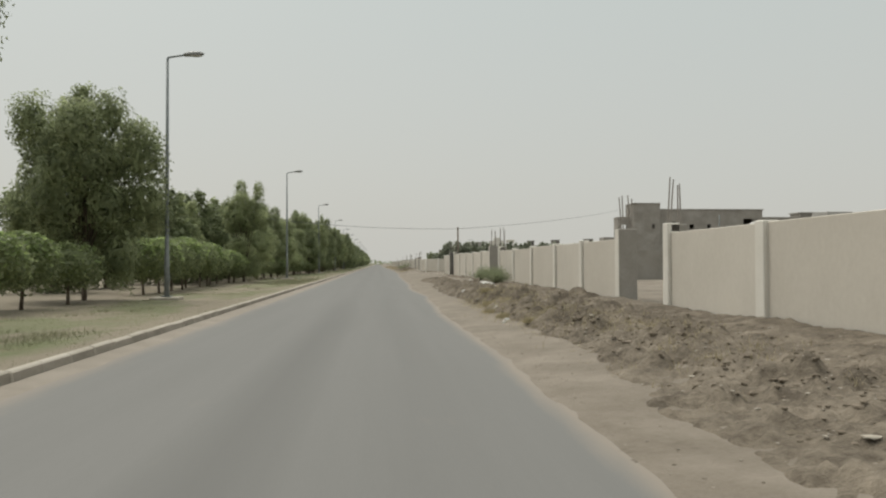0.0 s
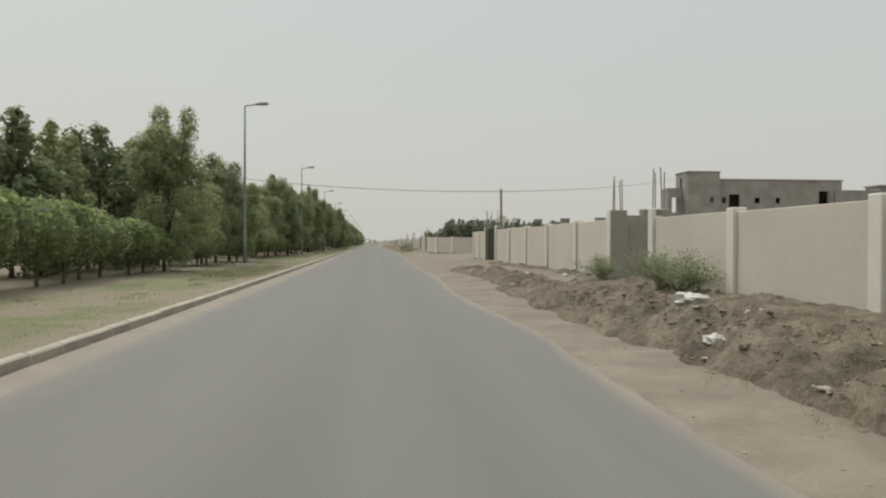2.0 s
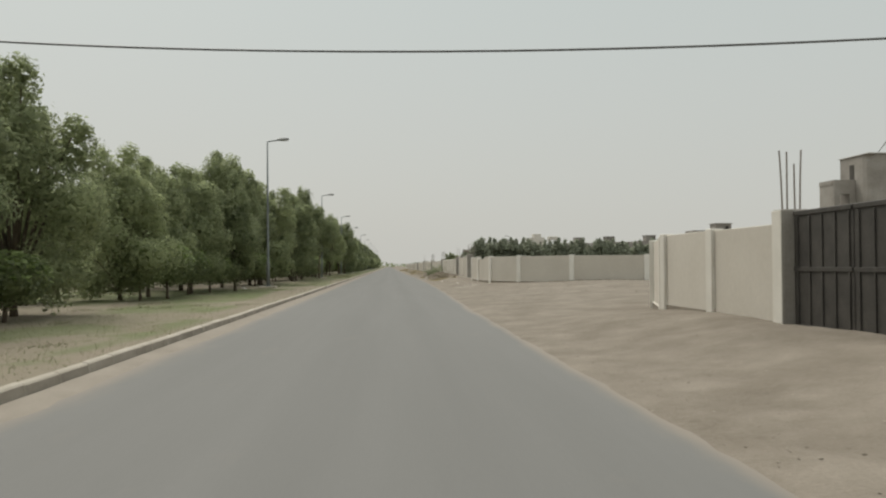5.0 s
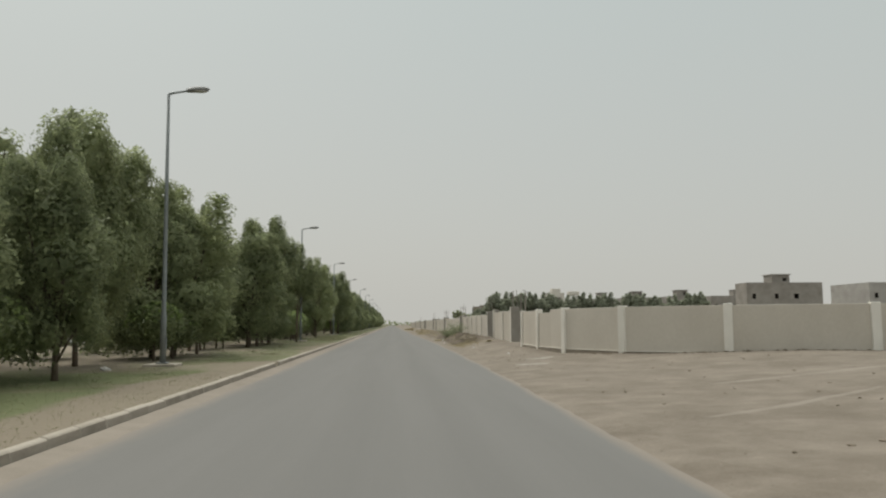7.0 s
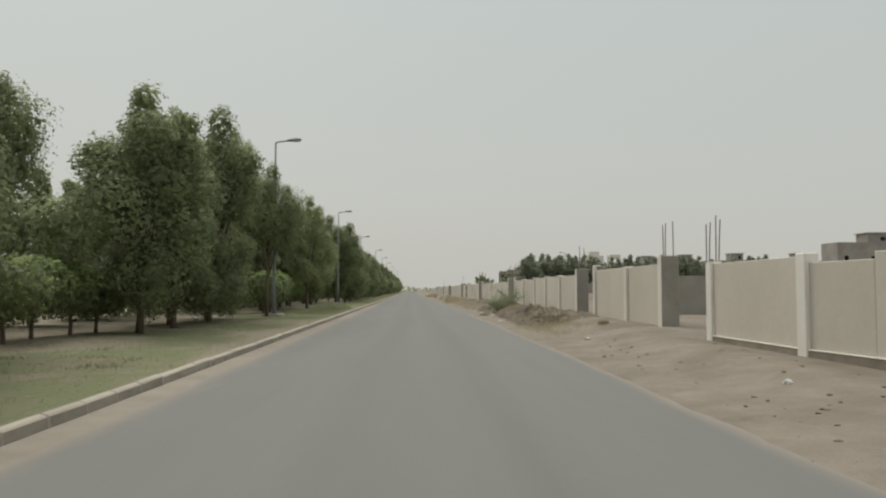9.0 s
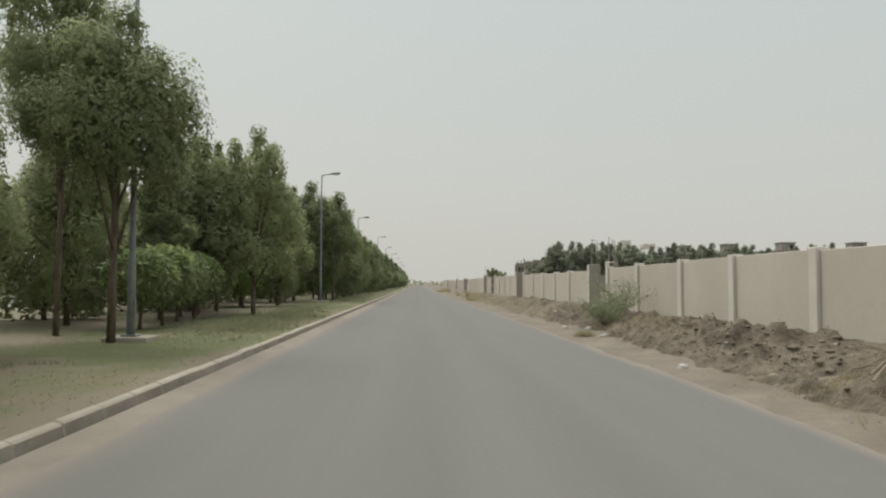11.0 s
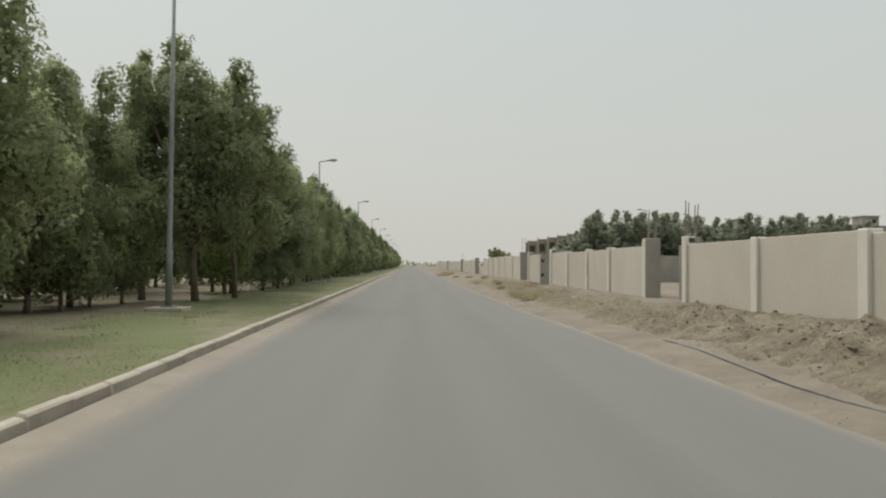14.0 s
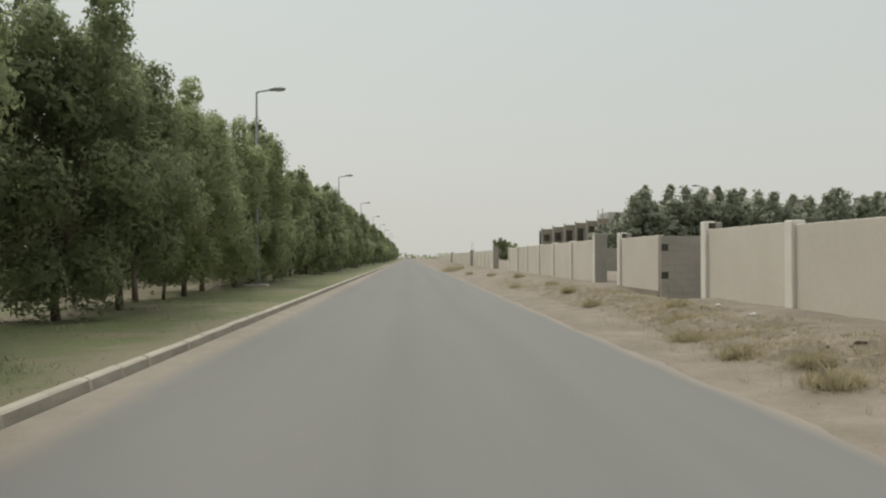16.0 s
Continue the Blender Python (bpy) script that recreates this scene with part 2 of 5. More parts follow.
M_STONE = material("pale_stone", (0.200, 0.174, 0.140), (0.345, 0.310, 0.258), 5, 40, 0.92, 0.6, 0.01, island=0.5)
M_DEBRIS = material("dark_debris", (0.145, 0.122, 0.095), (0.225, 0.193, 0.155), 5, 40, 0.92, 0.6, 0.01, island=0.3)
M_LIME = material("lime", (0.27, 0.25, 0.22), (0.42, 0.40, 0.36), 3.0, 30, 0.95, 0.4, 0.006)
M_GRIT = material("grit", (0.150, 0.127, 0.100), (0.285, 0.250, 0.205), 5, 40, 0.92, 0.6, 0.01, island=0.4)


# ---- building helpers ----
def mesh_of(name, verts, faces, mats, smooth=False):
    me = bpy.data.meshes.new(name)
    me.from_pydata(verts, [], faces)
    for m in mats if isinstance(mats, (list, tuple)) else [mats]:
        me.materials.append(m)
    if smooth:
        me.polygons.foreach_set("use_smooth", [True] * len(me.polygons))
    me.update()
    return me


def part_mesh(name, me, parent, loc=(0, 0, 0), label="", rz=0.0):
    ob = new(name, me)
    ob.parent = parent
    ob.location = loc
    ob.rotation_euler = (0, 0, rz)
    if label:
        tagged(ob, label)
    return ob


def part(name, bm, mat, parent, label="", loc=(0, 0, 0), rz=0.0):
    me = bpy.data.meshes.new(name)
    bm.to_mesh(me)
    bm.free()
    me.materials.append(mat)
    return part_mesh(name, me, parent, loc, label, rz)


def root(name, loc, label, category, group="", kind="", rz=0.0):
    ob = new(name)
    ob.empty_display_size = 0.2
    ob.location = loc
    ob.rotation_euler = (0, 0, rz)
    return tagged(ob, label, category, group, kind)


def block(x0, x1, y0, y1, z0, z1, bevel=0.0):
    bm = bmesh.new()
    bmesh.ops.create_cube(bm, size=1.0)
    bmesh.ops.scale(bm, vec=(x1 - x0, y1 - y0, z1 - z0), verts=bm.verts)
    bmesh.ops.translate(bm, vec=((x0 + x1) / 2, (y0 + y1) / 2, (z0 + z1) / 2), verts=bm.verts)
    if bevel:
        bmesh.ops.bevel(bm, geom=bm.edges[:], offset=bevel, segments=1, affect="EDGES", clamp_overlap=True)
    return bm


def tube(points, radii, sides=8, verts=None, faces=None):
    """A tapered tube along points; returns vertex and face lists, appended to those given."""
    verts = [] if verts is None else verts
    faces = [] if faces is None else faces
    start = len(verts)
    pts = [Vector(p) for p in points]
    for i, p in enumerate(pts):
        d = (pts[min(i + 1, len(pts) - 1)] - pts[max(i - 1, 0)]).normalized()
        a = d.orthogonal().normalized()
        b = d.cross(a)
        for k in range(sides):
            t = 2 * math.pi * k / sides
            verts.append(tuple(p + (a * math.cos(t) + b * math.sin(t)) * radii[i]))
    for i in range(len(pts) - 1):
        for k in range(sides):
            a0, a1 = start + i * sides + k, start + i * sides + (k + 1) % sides
            faces.append((a0, a1, a1 + sides, a0 + sides))
    faces.append(tuple(start + k for k in reversed(range(sides))))
    faces.append(tuple(start + (len(pts) - 1) * sides + k for k in range(sides)))
    return verts, faces


def noise2(x, y, s, seed=0.0):
    return noise.noise((x * s, y * s, seed))


def smooth(a, b, v):
    t = min(1.0, max(0.0, (v - a) / (b - a)))
    return t * t * (3 - 2 * t)


# ---- plan: the road runs along y ----
KERB_X = -3.72
WALL_X = 6.82
ROAD_Y0, ROAD_Y1 = -60.0, 1500.0


def road_edge(y):
    return float(np.interp(y, [0, 12, 22, 32, 42, 50, 80, 98, 132, 147, 165, 180, 230], [2.3, 2.45, 2.35, 2.7, 2.4, 2.65, 2.85, 3.25, 3.45, 3.35, 3.2, 2.95, 2.95])) + 0.08 * noise2(3.1, y, 0.22) + 0.035 * noise2(8.3, y, 1.3)


def ground_height(x, y):
    if x < KERB_X - 0.1:
        base = 0.13 + 0.05 * noise2(x, y, 0.25, 2.0) + 0.02 * noise2(x, y, 1.4, 5.0)
        return base if x < KERB_X - 0.5 else 0.13 + (base - 0.13) * smooth(KERB_X - 0.1, KERB_X - 0.6, x)
    e = road_edge(y)
    if x < e - 0.9:
        return -0.08
    if x > 60 or y > 420:
        return 0.2 + 0.1 * noise2(x, y, 0.02, 4.0) if x > 9 else 0.1
    street = smooth(69.5, 76, y) * (1 - smooth(101, 112, y))
    rise = 0.40 * smooth(e + 0.5, 6.6, x)
    rise = rise * (1 - street) + street * (0.05 * smooth(e, e + 2.0, x) + 0.40 * smooth(4.5, 14, x))
    edge = -0.035 + 0.075 * smooth(e - 0.5, e + 0.5, x)
    h = edge + rise
    h += smooth(e - 0.4, e + 0.5, x) * (1 - 0.55 * street) * (0.026 * noise2(x, y, 0.4, 1.0) + 0.012 * noise2(x, y, 1.7, 3.0) + 0.012 * noise2(x, y, 4.0, 6.0))
    h += 0.006 * noise2(x, y, 1.1, 9.0)
    if x > 5 and 103 < y < 120:                  # the wall stands on a bared footing past the corner
        h -= 0.19 * smooth(5.4, 6.7, x) * (1 - smooth(9, 11, x)) * smooth(104, 109, y) * (1 - smooth(115.6, 118.4, y))
    if x > 5 and 185 < y < 205:                  # hollow dug out before the gate opening
        h -= 0.34 * smooth(5.9, 6.6, x) * (1 - smooth(10, 11, x)) * smooth(190.8, 193.6, y) * (1 - smooth(195.2, 199.0, y))
    return h


def build_ground():
    xs = [-3000, -1200, -500, -200, -90, -45, -32] + list(np.arange(-24, -7.6, 0.7)) + list(np.arange(-7.4, -4.4, 0.3)) + [-4.4, -4.15, -3.95, -3.83, -3.78, -2.0, 0.0, 1.2]
    xs += list(np.arange(1.5, 8.2, 0.17)) + [8.6, 9.2, 10, 11, 12.5, 14, 16, 18, 20, 23, 26, 30, 36, 45, 60, 90, 150, 300, 700, 1500, 3000]
    ys = [-300, -120, -60, -30, -15] + list(np.arange(-8, 232, 0.33)) + list(np.arange(232, 330, 2.0)) + list(np.arange(330, 600, 15)) + [700, 900, 1200, 1600, 2200, 3000, 4500]
    verts = [(x, y, ground_height(x, y)) for y in ys for x in xs]
    nx = len(xs)
    faces, mats = [], []
    for j in range(len(ys) - 1):
        for i in range(nx - 1):
            a = j * nx + i
            faces.append((a, a + 1, a + nx + 1, a + nx))
            mats.append(1 if -24 <= xs[i] < -3.8 else 0)
    me = mesh_of("ground", verts, faces, [M_SAND, M_LAWN], True)
    me.polygons.foreach_set("material_index", mats)
    dust = me.attributes.new("dust", "FLOAT", "POINT")
    dust.data.foreach_set("value", [smooth(-4.7, -3.95, x + 0.9 * noise2(2.0, y, 0.06) + 0.35 * noise2(6.0, y, 0.5) + 0.75 * smooth(70, 76, y) * (1 - smooth(100, 106, y))) * (0.90 - 0.80 * smooth(128, 140, y)) + (0.30 - 0.16 * smooth(66, 78, y) + 0.10 * smooth(97, 103, y) - 0.28 * smooth(128, 140, y)) + 0.35 * smooth(-7.8, -9.2, x) - 0.85 * smooth(-5.1, -5.6, x) * smooth(80, 85, y) * (1 - smooth(96, 101, y)) + (0.68 if y < 70 else 0.58) * smooth(-0.06, 0.26, noise2(x, y * 0.5, 0.42, 15.0) + 0.4 * noise2(x, y, 1.6, 16.0) + 0.34 * smooth(-7.2, -8.8, x)) if x < -3.7 else 0.0 for x, y, z in verts])
    return tagged(new("ground", me), "dry sandy ground with patchy lawn on the median", "ground", kind="structure")


build_ground()


def build_road():
    ys = [-60, -30] + list(np.arange(-10, 240, 1.0)) + [260, 300, 360, 450, 600, 900, 1500]
    xs = [KERB_X + 0.01, -3.4, -3.1, -2.8, -2.4, -1.8, -1.2, -1.0, -0.8, -0.6, -0.4, -0.2, 0.0, 0.3, 0.6, 0.9, 1.2] + list(np.arange(1.5, 4.2, 0.15))
    verts, faces = [], []
    for y in ys:
        for x in xs:
            verts.append((x, y, 0.012 * (1 - ((x + 0.3) / 4) ** 2) - 0.004 + 0.004 * noise2(x, y, 0.3)))
    n = len(xs)
    for j in range(len(ys) - 1):
        for i in range(n - 1):
            a = j * n + i
            faces.append((a, a + 1, a + n + 1, a + n))
    me = mesh_of("road", verts, faces, M_ASPHALT, True)
    dust = me.attributes.new("dust", "FLOAT", "POINT")
    values = []
    for x, y, z in verts:
        right = smooth(road_edge(y) - 0.30, road_edge(y) + 0.02, x) if y < 240 else smooth(2.2, 2.9, x)
        left = 1 - smooth(KERB_X + 0.22, KERB_X + 0.8, x)
        values.append(max(right, left))
    dust.data.foreach_set("value", values)
    wear = me.attributes.new("wear", "FLOAT", "POINT")
    wear.data.foreach_set("value", [max(0.0, 1 - abs(x + 0.5 + 0.15 * noise2(5.0, y, 0.1)) / 0.55) ** 0.7 * (0.62 - 0.45 * smooth(14, 34, y)) + 0.22 * max(0.0, 1 - abs(x - 1.0) / 0.5) for x, y, z in verts])
    return tagged(new("road", me), "worn grey asphalt road dusted with sand", "road", kind="structure")


build_road()


def build_gutter_sand():
    """The thin drift of sand that lies along the foot of the kerb."""
    verts, faces = [], []
    ys = list(np.arange(-10, 232, 0.4)) + list(np.arange(232, 420, 6.0))
    for y in ys:
        w = 0.40 + 0.16 * noise2(1.0, y, 0.25) + 0.10 * noise2(4.0, y, 1.3)
        for k, (f, h) in enumerate(((0.0, 0.035), (0.25, 0.028), (0.55, 0.018), (0.8, 0.010), (1.0, -0.012))):
            x = KERB_X + 0.012 + w * f
            verts.append((x, y, h + 0.006 * noise2(x, y, 2.5)))
    for j in range(len(ys) - 1):
        for i in range(4):
            a = j * 5 + i
            faces.append((a, a + 1, a + 6, a + 5))
    tagged(new("sand_drift", mesh_of("sand_drift", verts, faces, M_DRIFT, True)), "thin drift of pale sand along the kerb foot", "sand", kind="stuff")


build_gutter_sand()


# ---- street lamps ----
def build_lamp():
    lamp = root("street_lamp", (-7.1, 28.7, 0.12), "tall grey steel street lamp on a concrete slab in the median", "street lamp", "street lamps along the median")
    v, f = tube([(0, 0, 0), (0, 0, 1.6), (0, 0, 1.65), (0, 0, 5.0), (0, 0, 8.84)], [0.095, 0.092, 0.075, 0.062, 0.045], 12)
    part_mesh("pole", mesh_of("pole", v, f, M_POLE, True), lamp)
    v, f = tube([(0, 0, 8.80), (0.03, 0, 8.86), (0.16, 0, 8.89), (0.62, 0, 8.96)], [0.042, 0.042, 0.038, 0.034], 8)
    part_mesh("arm", mesh_of("arm", v, f, M_POLE, True), lamp)
    bm = bmesh.new()
    bmesh.ops.create_uvsphere(bm, u_segments=16, v_segments=8, radius=1.0)
    for q in bm.verts:
        q.co = Vector((q.co.x * 0.40 + 0.93, q.co.y * (0.15 - 0.03 * q.co.x), max(q.co.z, -0.35) * 0.115 + 8.99 + 0.07 * q.co.x * 0.4))
    head = part("head", bm, M_HEAD, lamp, "dark oval lamp head")
    bm = bmesh.new()
    bmesh.ops.create_uvsphere(bm, u_segments=14, v_segments=6, radius=1.0)
    for q in bm.verts:
        q.co = Vector((q.co.x * 0.26 + 1.0, q.co.y * 0.115, q.co.z * 0.05 + 8.95))
    part("lens", bm, M_LENS, head, "pale curved lamp glass")
    part("base_plate", block(-0.17, 0.17, -0.17, 0.17, 0.103, 0.145, 0.008), M_POLE, lamp)
    part("access_door", block(0.088, 0.1, -0.05, 0.05, 0.55, 0.95, 0.004), M_POLE, lamp)
    part("slab", block(-0.50, 0.50, -0.45, 0.45, -0.25, 0.10, 0.02), M_KERB, lamp, "small square concrete footing slab")
    return lamp


lamp = build_lamp()
LAMPS = [(-7.0, 64.75), (-7.12, 101.0), (-7.05, 137.1), (-7.22, 172.9), (-7.3, 208.4), (-6.9, 245.5)] + [(-7.1, 281.4 + 36.1 * k) for k in range(6)]
for i, (x, y) in enumerate(LAMPS, 1):
    copy_thing(lamp, pose(x, y, 0.12, 0.3 * math.sin(i), 0.3 * math.cos(i * 1.7), 2 * math.sin(i * 3)))
tagged(copy_thing(lamp, pose(-20.9, 86.0, 0.12, 0, 0, 180)), "grey steel street lamp beyond the tree row", "street lamp", "street lamps of the far carriageway")
far_lamp = copy_thing(lamp, pose(32, 256, 0.2, 0, 0, 180))


# ---- boundary walls ----
def rods(parent, x, y, z, n, seed, tall=0.95):
    rnd = random.Random(seed)
    for k in range(n):
        px, py = x + (k % 2) * 0.22 - 0.11, y + (k // 2) * 0.16 - 0.08
        lx, ly, hh = rnd.uniform(-0.05, 0.05), rnd.uniform(-0.05, 0.05), tall * rnd.uniform(0.8, 1.08)
        v, f = tube([(px, py, z - 0.05), (px + lx * 0.4, py + ly * 0.5, z + hh * 0.5), (px + lx, py + ly, z + hh)], [0.016, 0.015, 0.014], 6)
        part_mesh("rebar", mesh_of("rebar", v, f, M_REBAR), parent, label="rusty steel starter bar")


def post_mesh(top, mat):
    bm = block(-0.07, 0.20, -0.15, 0.15, -0.2, top, 0.015)
    me = bpy.data.meshes.new("post")
    bm.to_mesh(me)
    bm.free()
    me.materials.append(mat)
    return me


POST, GATE_POST, WHITE_POST = post_mesh(2.10, M_POST), post_mesh(2.27, M_POST), post_mesh(2.10, M_WHITE_POST)


def wall_run(posts, label, tops, gate_near=True, gate_far=True, bars=(3, 3), seed=0, plinth=True, flush=False):
    """One plot's front wall: posts at these y, rendered panels between them, gate piers at the ends."""
    w = root("boundary_wall", (WALL_X, posts[0], 0), label, "wall", "roadside boundary walls")
    rnd = random.Random(seed)
    for i, y in enumerate(posts):
        first, last = i == 0, i == len(posts) - 1
        if first and gate_near:
            part("pier", block(-0.075, 0.40, -0.16, 0.17, -0.2, tops + 0.24, 0.02), M_GREY, w, "rough grey concrete gate pier")
            part("pier_face", block(-0.095, -0.078, -0.15, 0.16, -0.2, tops + 0.22, 0.004), M_POST, w, "pale rendered face of the gate pier")
            rods(w, 0.17, 0.0, tops + 0.24, bars[0], seed)
        elif last and gate_far:
            part_mesh("post", GATE_POST, w, (0, y - posts[0], tops - 2.05))
            part("pier_cap", block(0.0, 0.36, -0.15, 0.13, tops + 0.02, tops + 0.20, 0.02), M_GREY, w, "broken grey concrete stub behind the post", (0, y - posts[0], 0))
            rods(w, 0.14, y - posts[0], tops + 0.2, bars[1], seed + 50)
        elif not (flush and first):
            part_mesh("post", POST, w, (0, y - posts[0], tops - 2.05))
        if not last:
            a, b = y - posts[0] + (0.0 if flush and first else 0.15), posts[i + 1] - posts[0] - 0.15
            d = rnd.uniform(-0.03, 0.03)
            part("panel", block(0.0, 0.15, a, b, -0.2, tops + d, 0.01), M_RENDERED, w)
            if plinth:
                part("plinth", block(-0.025, 0.0 - 0.003, a, b, -0.2, 0.40 + rnd.uniform(-0.05, 0.07), 0.006), M_PLINTH, w, "damp grey plinth strip")
    return w


L_CREAM = "cream rendered boundary wall with pale posts and grey plinth"
# posts run from the pier beyond one gate to the post before the next gate
wall_run([-23.0, -19.1, -15.2, -11.3, -7.4, -3.6], L_CREAM, 2.05, seed=1)
wall_run([-0.4, 3.7, 7.9, 12.0, 16.1], L_CREAM, 2.05, bars=(0, 4), seed=2)
wall_run([19.4, 23.15, 26.7, 30.87, 35.05, 39.2], L_CREAM, 2.05, bars=(4, 4), seed=3)
wall_run([42.4, 46.2, 50.4, 54.5, 58.6, 62.8], L_CREAM, 2.12, bars=(4, 2), seed=4)
wall_run([66.45, 69.3, 72.0], L_CREAM, 2.10, gate_far=False, bars=(4, 0), seed=5)
wall_run([118.6, 122.1, 126.3], L_CREAM, 2.12, bars=(3, 0), seed=6, plinth=False)
wall_run([129.3, 133.2, 136.9, 140.42, 144.62, 148.58], L_CREAM, 2.05, bars=(2, 4), seed=7)
wall_run([151.6, 156.05, 159.92, 163.68, 167.65, 171.85], L_CREAM, 2.0, bars=(3, 4), seed=8)
wall_run([175.3, 179.75, 183.3, 187.35, 191.55], L_CREAM, 2.05, bars=(4, 0), seed=9)
wall_run([202.5, 206.9, 211.1, 215.3, 219.5, 223.6, 228.0], L_CREAM, 2.07, gate_far=False, bars=(2, 0), seed=10)
wall_run([238.0, 242.0, 246.0, 250.0, 254.0, 258.0], L_CREAM, 2.0, gate_far=False, bars=(0, 0), seed=11)
wall_run([262.0, 266.0, 270.0, 274.0, 278.0, 282.0, 286.0, 290.0, 294.0, 298.0], L_CREAM, 2.0, gate_far=False, bars=(2, 0), seed=12)
wall_run([303.0, 308.0, 313.0, 318.0, 323.0, 328.0, 333.0, 338.0, 343.0, 348.0, 353.0, 358.0], L_CREAM, 2.0, gate_far=False, bars=(0, 0), seed=13)


def corner_wall(points, label, tops, near_plinth=0.36, broken=-1, bars=0):
    """A wall that follows a bent line in plan, post by post."""
    w = root("boundary_wall", (points[0][0], points[0][1], 0), label, "wall", "roadside boundary walls")
    o = Vector((points[0][0], points[0][1], 0))
    for i, p in enumerate(points):
        q = Vector((p[0], p[1], 0))
        j = min(i + 1, len(points) - 1)
        k = max(i - 1, 0)
        d = Vector((points[j][0] - points[k][0], points[j][1] - points[k][1], 0))
        ang = math.atan2(d.y, d.x) - math.pi / 2
        part_mesh("post", WHITE_POST if broken > 0 else POST, w, tuple(q - o + Vector((0, 0, tops - 2.05))), rz=ang)
        if i < len(points) - 1:
            d = Vector((points[i + 1][0] - p[0], points[i + 1][1] - p[1], 0))
            n = d.length
            ang = math.atan2(d.y, d.x) - math.pi / 2
            if i == broken:                      # the far half of this panel has lost its top course
                part("panel", block(0.0, 0.15, 0.12, n * 0.50, -0.2, tops, 0.01), M_RENDERED, w, "", tuple(q - o), ang)
                part("panel", block(0.0, 0.15, n * 0.50 + 0.003, n - 0.12, -0.2, tops - 0.12, 0.01), M_RENDERED, w, "cream panel with its top course knocked off", tuple(q - o), ang)
            else:
                part("panel", block(0.0, 0.15, 0.12, n - 0.12, -0.2, tops, 0.01), M_RENDERED, w, "", tuple(q - o), ang)
            part("plinth", block(-0.05, -0.003, 0.15, n - 0.15, -0.2, near_plinth, 0.006), M_PLINTH, w, "damp grey plinth strip", tuple(q - o), ang)
            part("ledge", block(-0.058, -0.003, 0.15, n - 0.15, near_plinth + 0.003, near_plinth + 0.03, 0.008), M_POST, w, "pale mortar ledge on the plinth", tuple(q - o), ang)
    rods(w, points[-1][0] - o.x + 0.05, points[-1][1] - o.y, tops + 0.04, bars, 77, 1.05)
    return w


corner_wall([(30.0, 98.2), (25.0, 98.9), (20.2, 99.3), (16.0, 100.2), (11.68, 101.7), (8.74, 104.3), (7.28, 107.6), (6.84, 111.05), (6.82, 115.2)],
            "cream rendered boundary wall curving round a street corner", 2.02, broken=6, bars=4)
corner_wall([(6.85, 72.3), (7.6, 75.0), (10.5, 77.0), (14.5, 77.7), (19.0, 78.0), (24.0, 78.0)],
            "cream rendered boundary wall turning into a side street", 2.05)


def build_steel_gate():
    g = root("steel_gate", (WALL_X + 0.12, 62.97, 0.30), "dark brown steel double gate shut between grey piers", "gate")
    for k, (a, b) in enumerate(((0.0, 1.64), (1.66, 3.30))):
        leaf = part("gate_leaf", block(0.0, 0.05, a, b, 0.05, 2.0, 0.008), M_DOOR, g)
        for z in (0.07, 1.0, 1.92):
            part("rail", block(-0.025, -0.002, a + 0.02, b - 0.02, z, z + 0.07, 0.004), M_DOOR, leaf)
        for j in range(5):
            y = a + 0.08 + j * (b - a - 0.22) / 4
            part("stile", block(-0.022, -0.003, y, y + 0.05, 0.15, 1.9, 0.004), M_DOOR, leaf)
    part("threshold", block(-0.5, 0.25, -0.1, 3.36, -0.35, 0.045, 0.01), M_KERB, g, "pale concrete gate threshold")


build_steel_gate()


def block_wall(name, x0, x1, y, top, label, parent=None):
    """A wall of bare blocks across the plots, with its blocks laid as pieces where it stands near the road."""
    part_w = root(name, (x0, y, 0), label, "wall", "blockwork walls between plots")
    part("core", block(0.0, x1 - x0, 0.012, 0.17, -0.2, top, 0.0), M_GREY, part_w)
    return part_w


def block_mesh(width, height):
    me = bpy.data.meshes.new("concrete_block")
    bm = block(0.002, width - 0.002, 0.0, 0.04, 0.002, height - 0.002, 0.003)
    bm.to_mesh(me)
    bm.free()
    me.materials.append(M_BLOCK)
    return me


def lay_blocks(parent, n, rows, z0, bw=0.40, bh=0.2, gaps=()):
    """Blocks in running bond; in the rows named as gaps the first half block has fallen out."""
    whole, half = block_mesh(bw, bh), block_mesh(bw / 2, bh)
    rnd = random.Random(7)
    for r in range(rows):
        z = z0 + r * bh
        start = bw / 2 if r % 2 or r in gaps else 0.0
        if r in gaps:
            # Dark box on the core paints in the shade of the gap.
            part("pocket", block(0.01, 0.2, -0.012, 0.009, z + 0.01, z + bh - 0.01), M_OPENING_SHADE, parent, "dark patch painted as the shade where a block is missing")
        elif r % 2:
            part_mesh("concrete_block", half, parent, (0.0, -0.028, z))
        if r in gaps and r % 2 == 0:
            part_mesh("concrete_block", half, parent, (bw / 2, -0.028, z))
            start = bw
        for c in range(n):
            part_mesh("concrete_block", whole, parent, (start + c * bw, -0.028 + rnd.uniform(-0.003, 0.003), z))


# the far side of one gate opening: a bare block return and a rendered panel
w = wall_run([195.1, 199.1], "short cream rendered wall panel with a bare block return", 2.02, gate_near=False, gate_far=True, bars=(0, 0), seed=20, flush=True)
ret = block_wall("block_return_wall", WALL_X + 0.02, WALL_X + 3.3, 194.9, 2.02, "bare grey block return wall with two missing blocks")
lay_blocks(ret, 7, 9, 0.18, gaps=(3, 7))
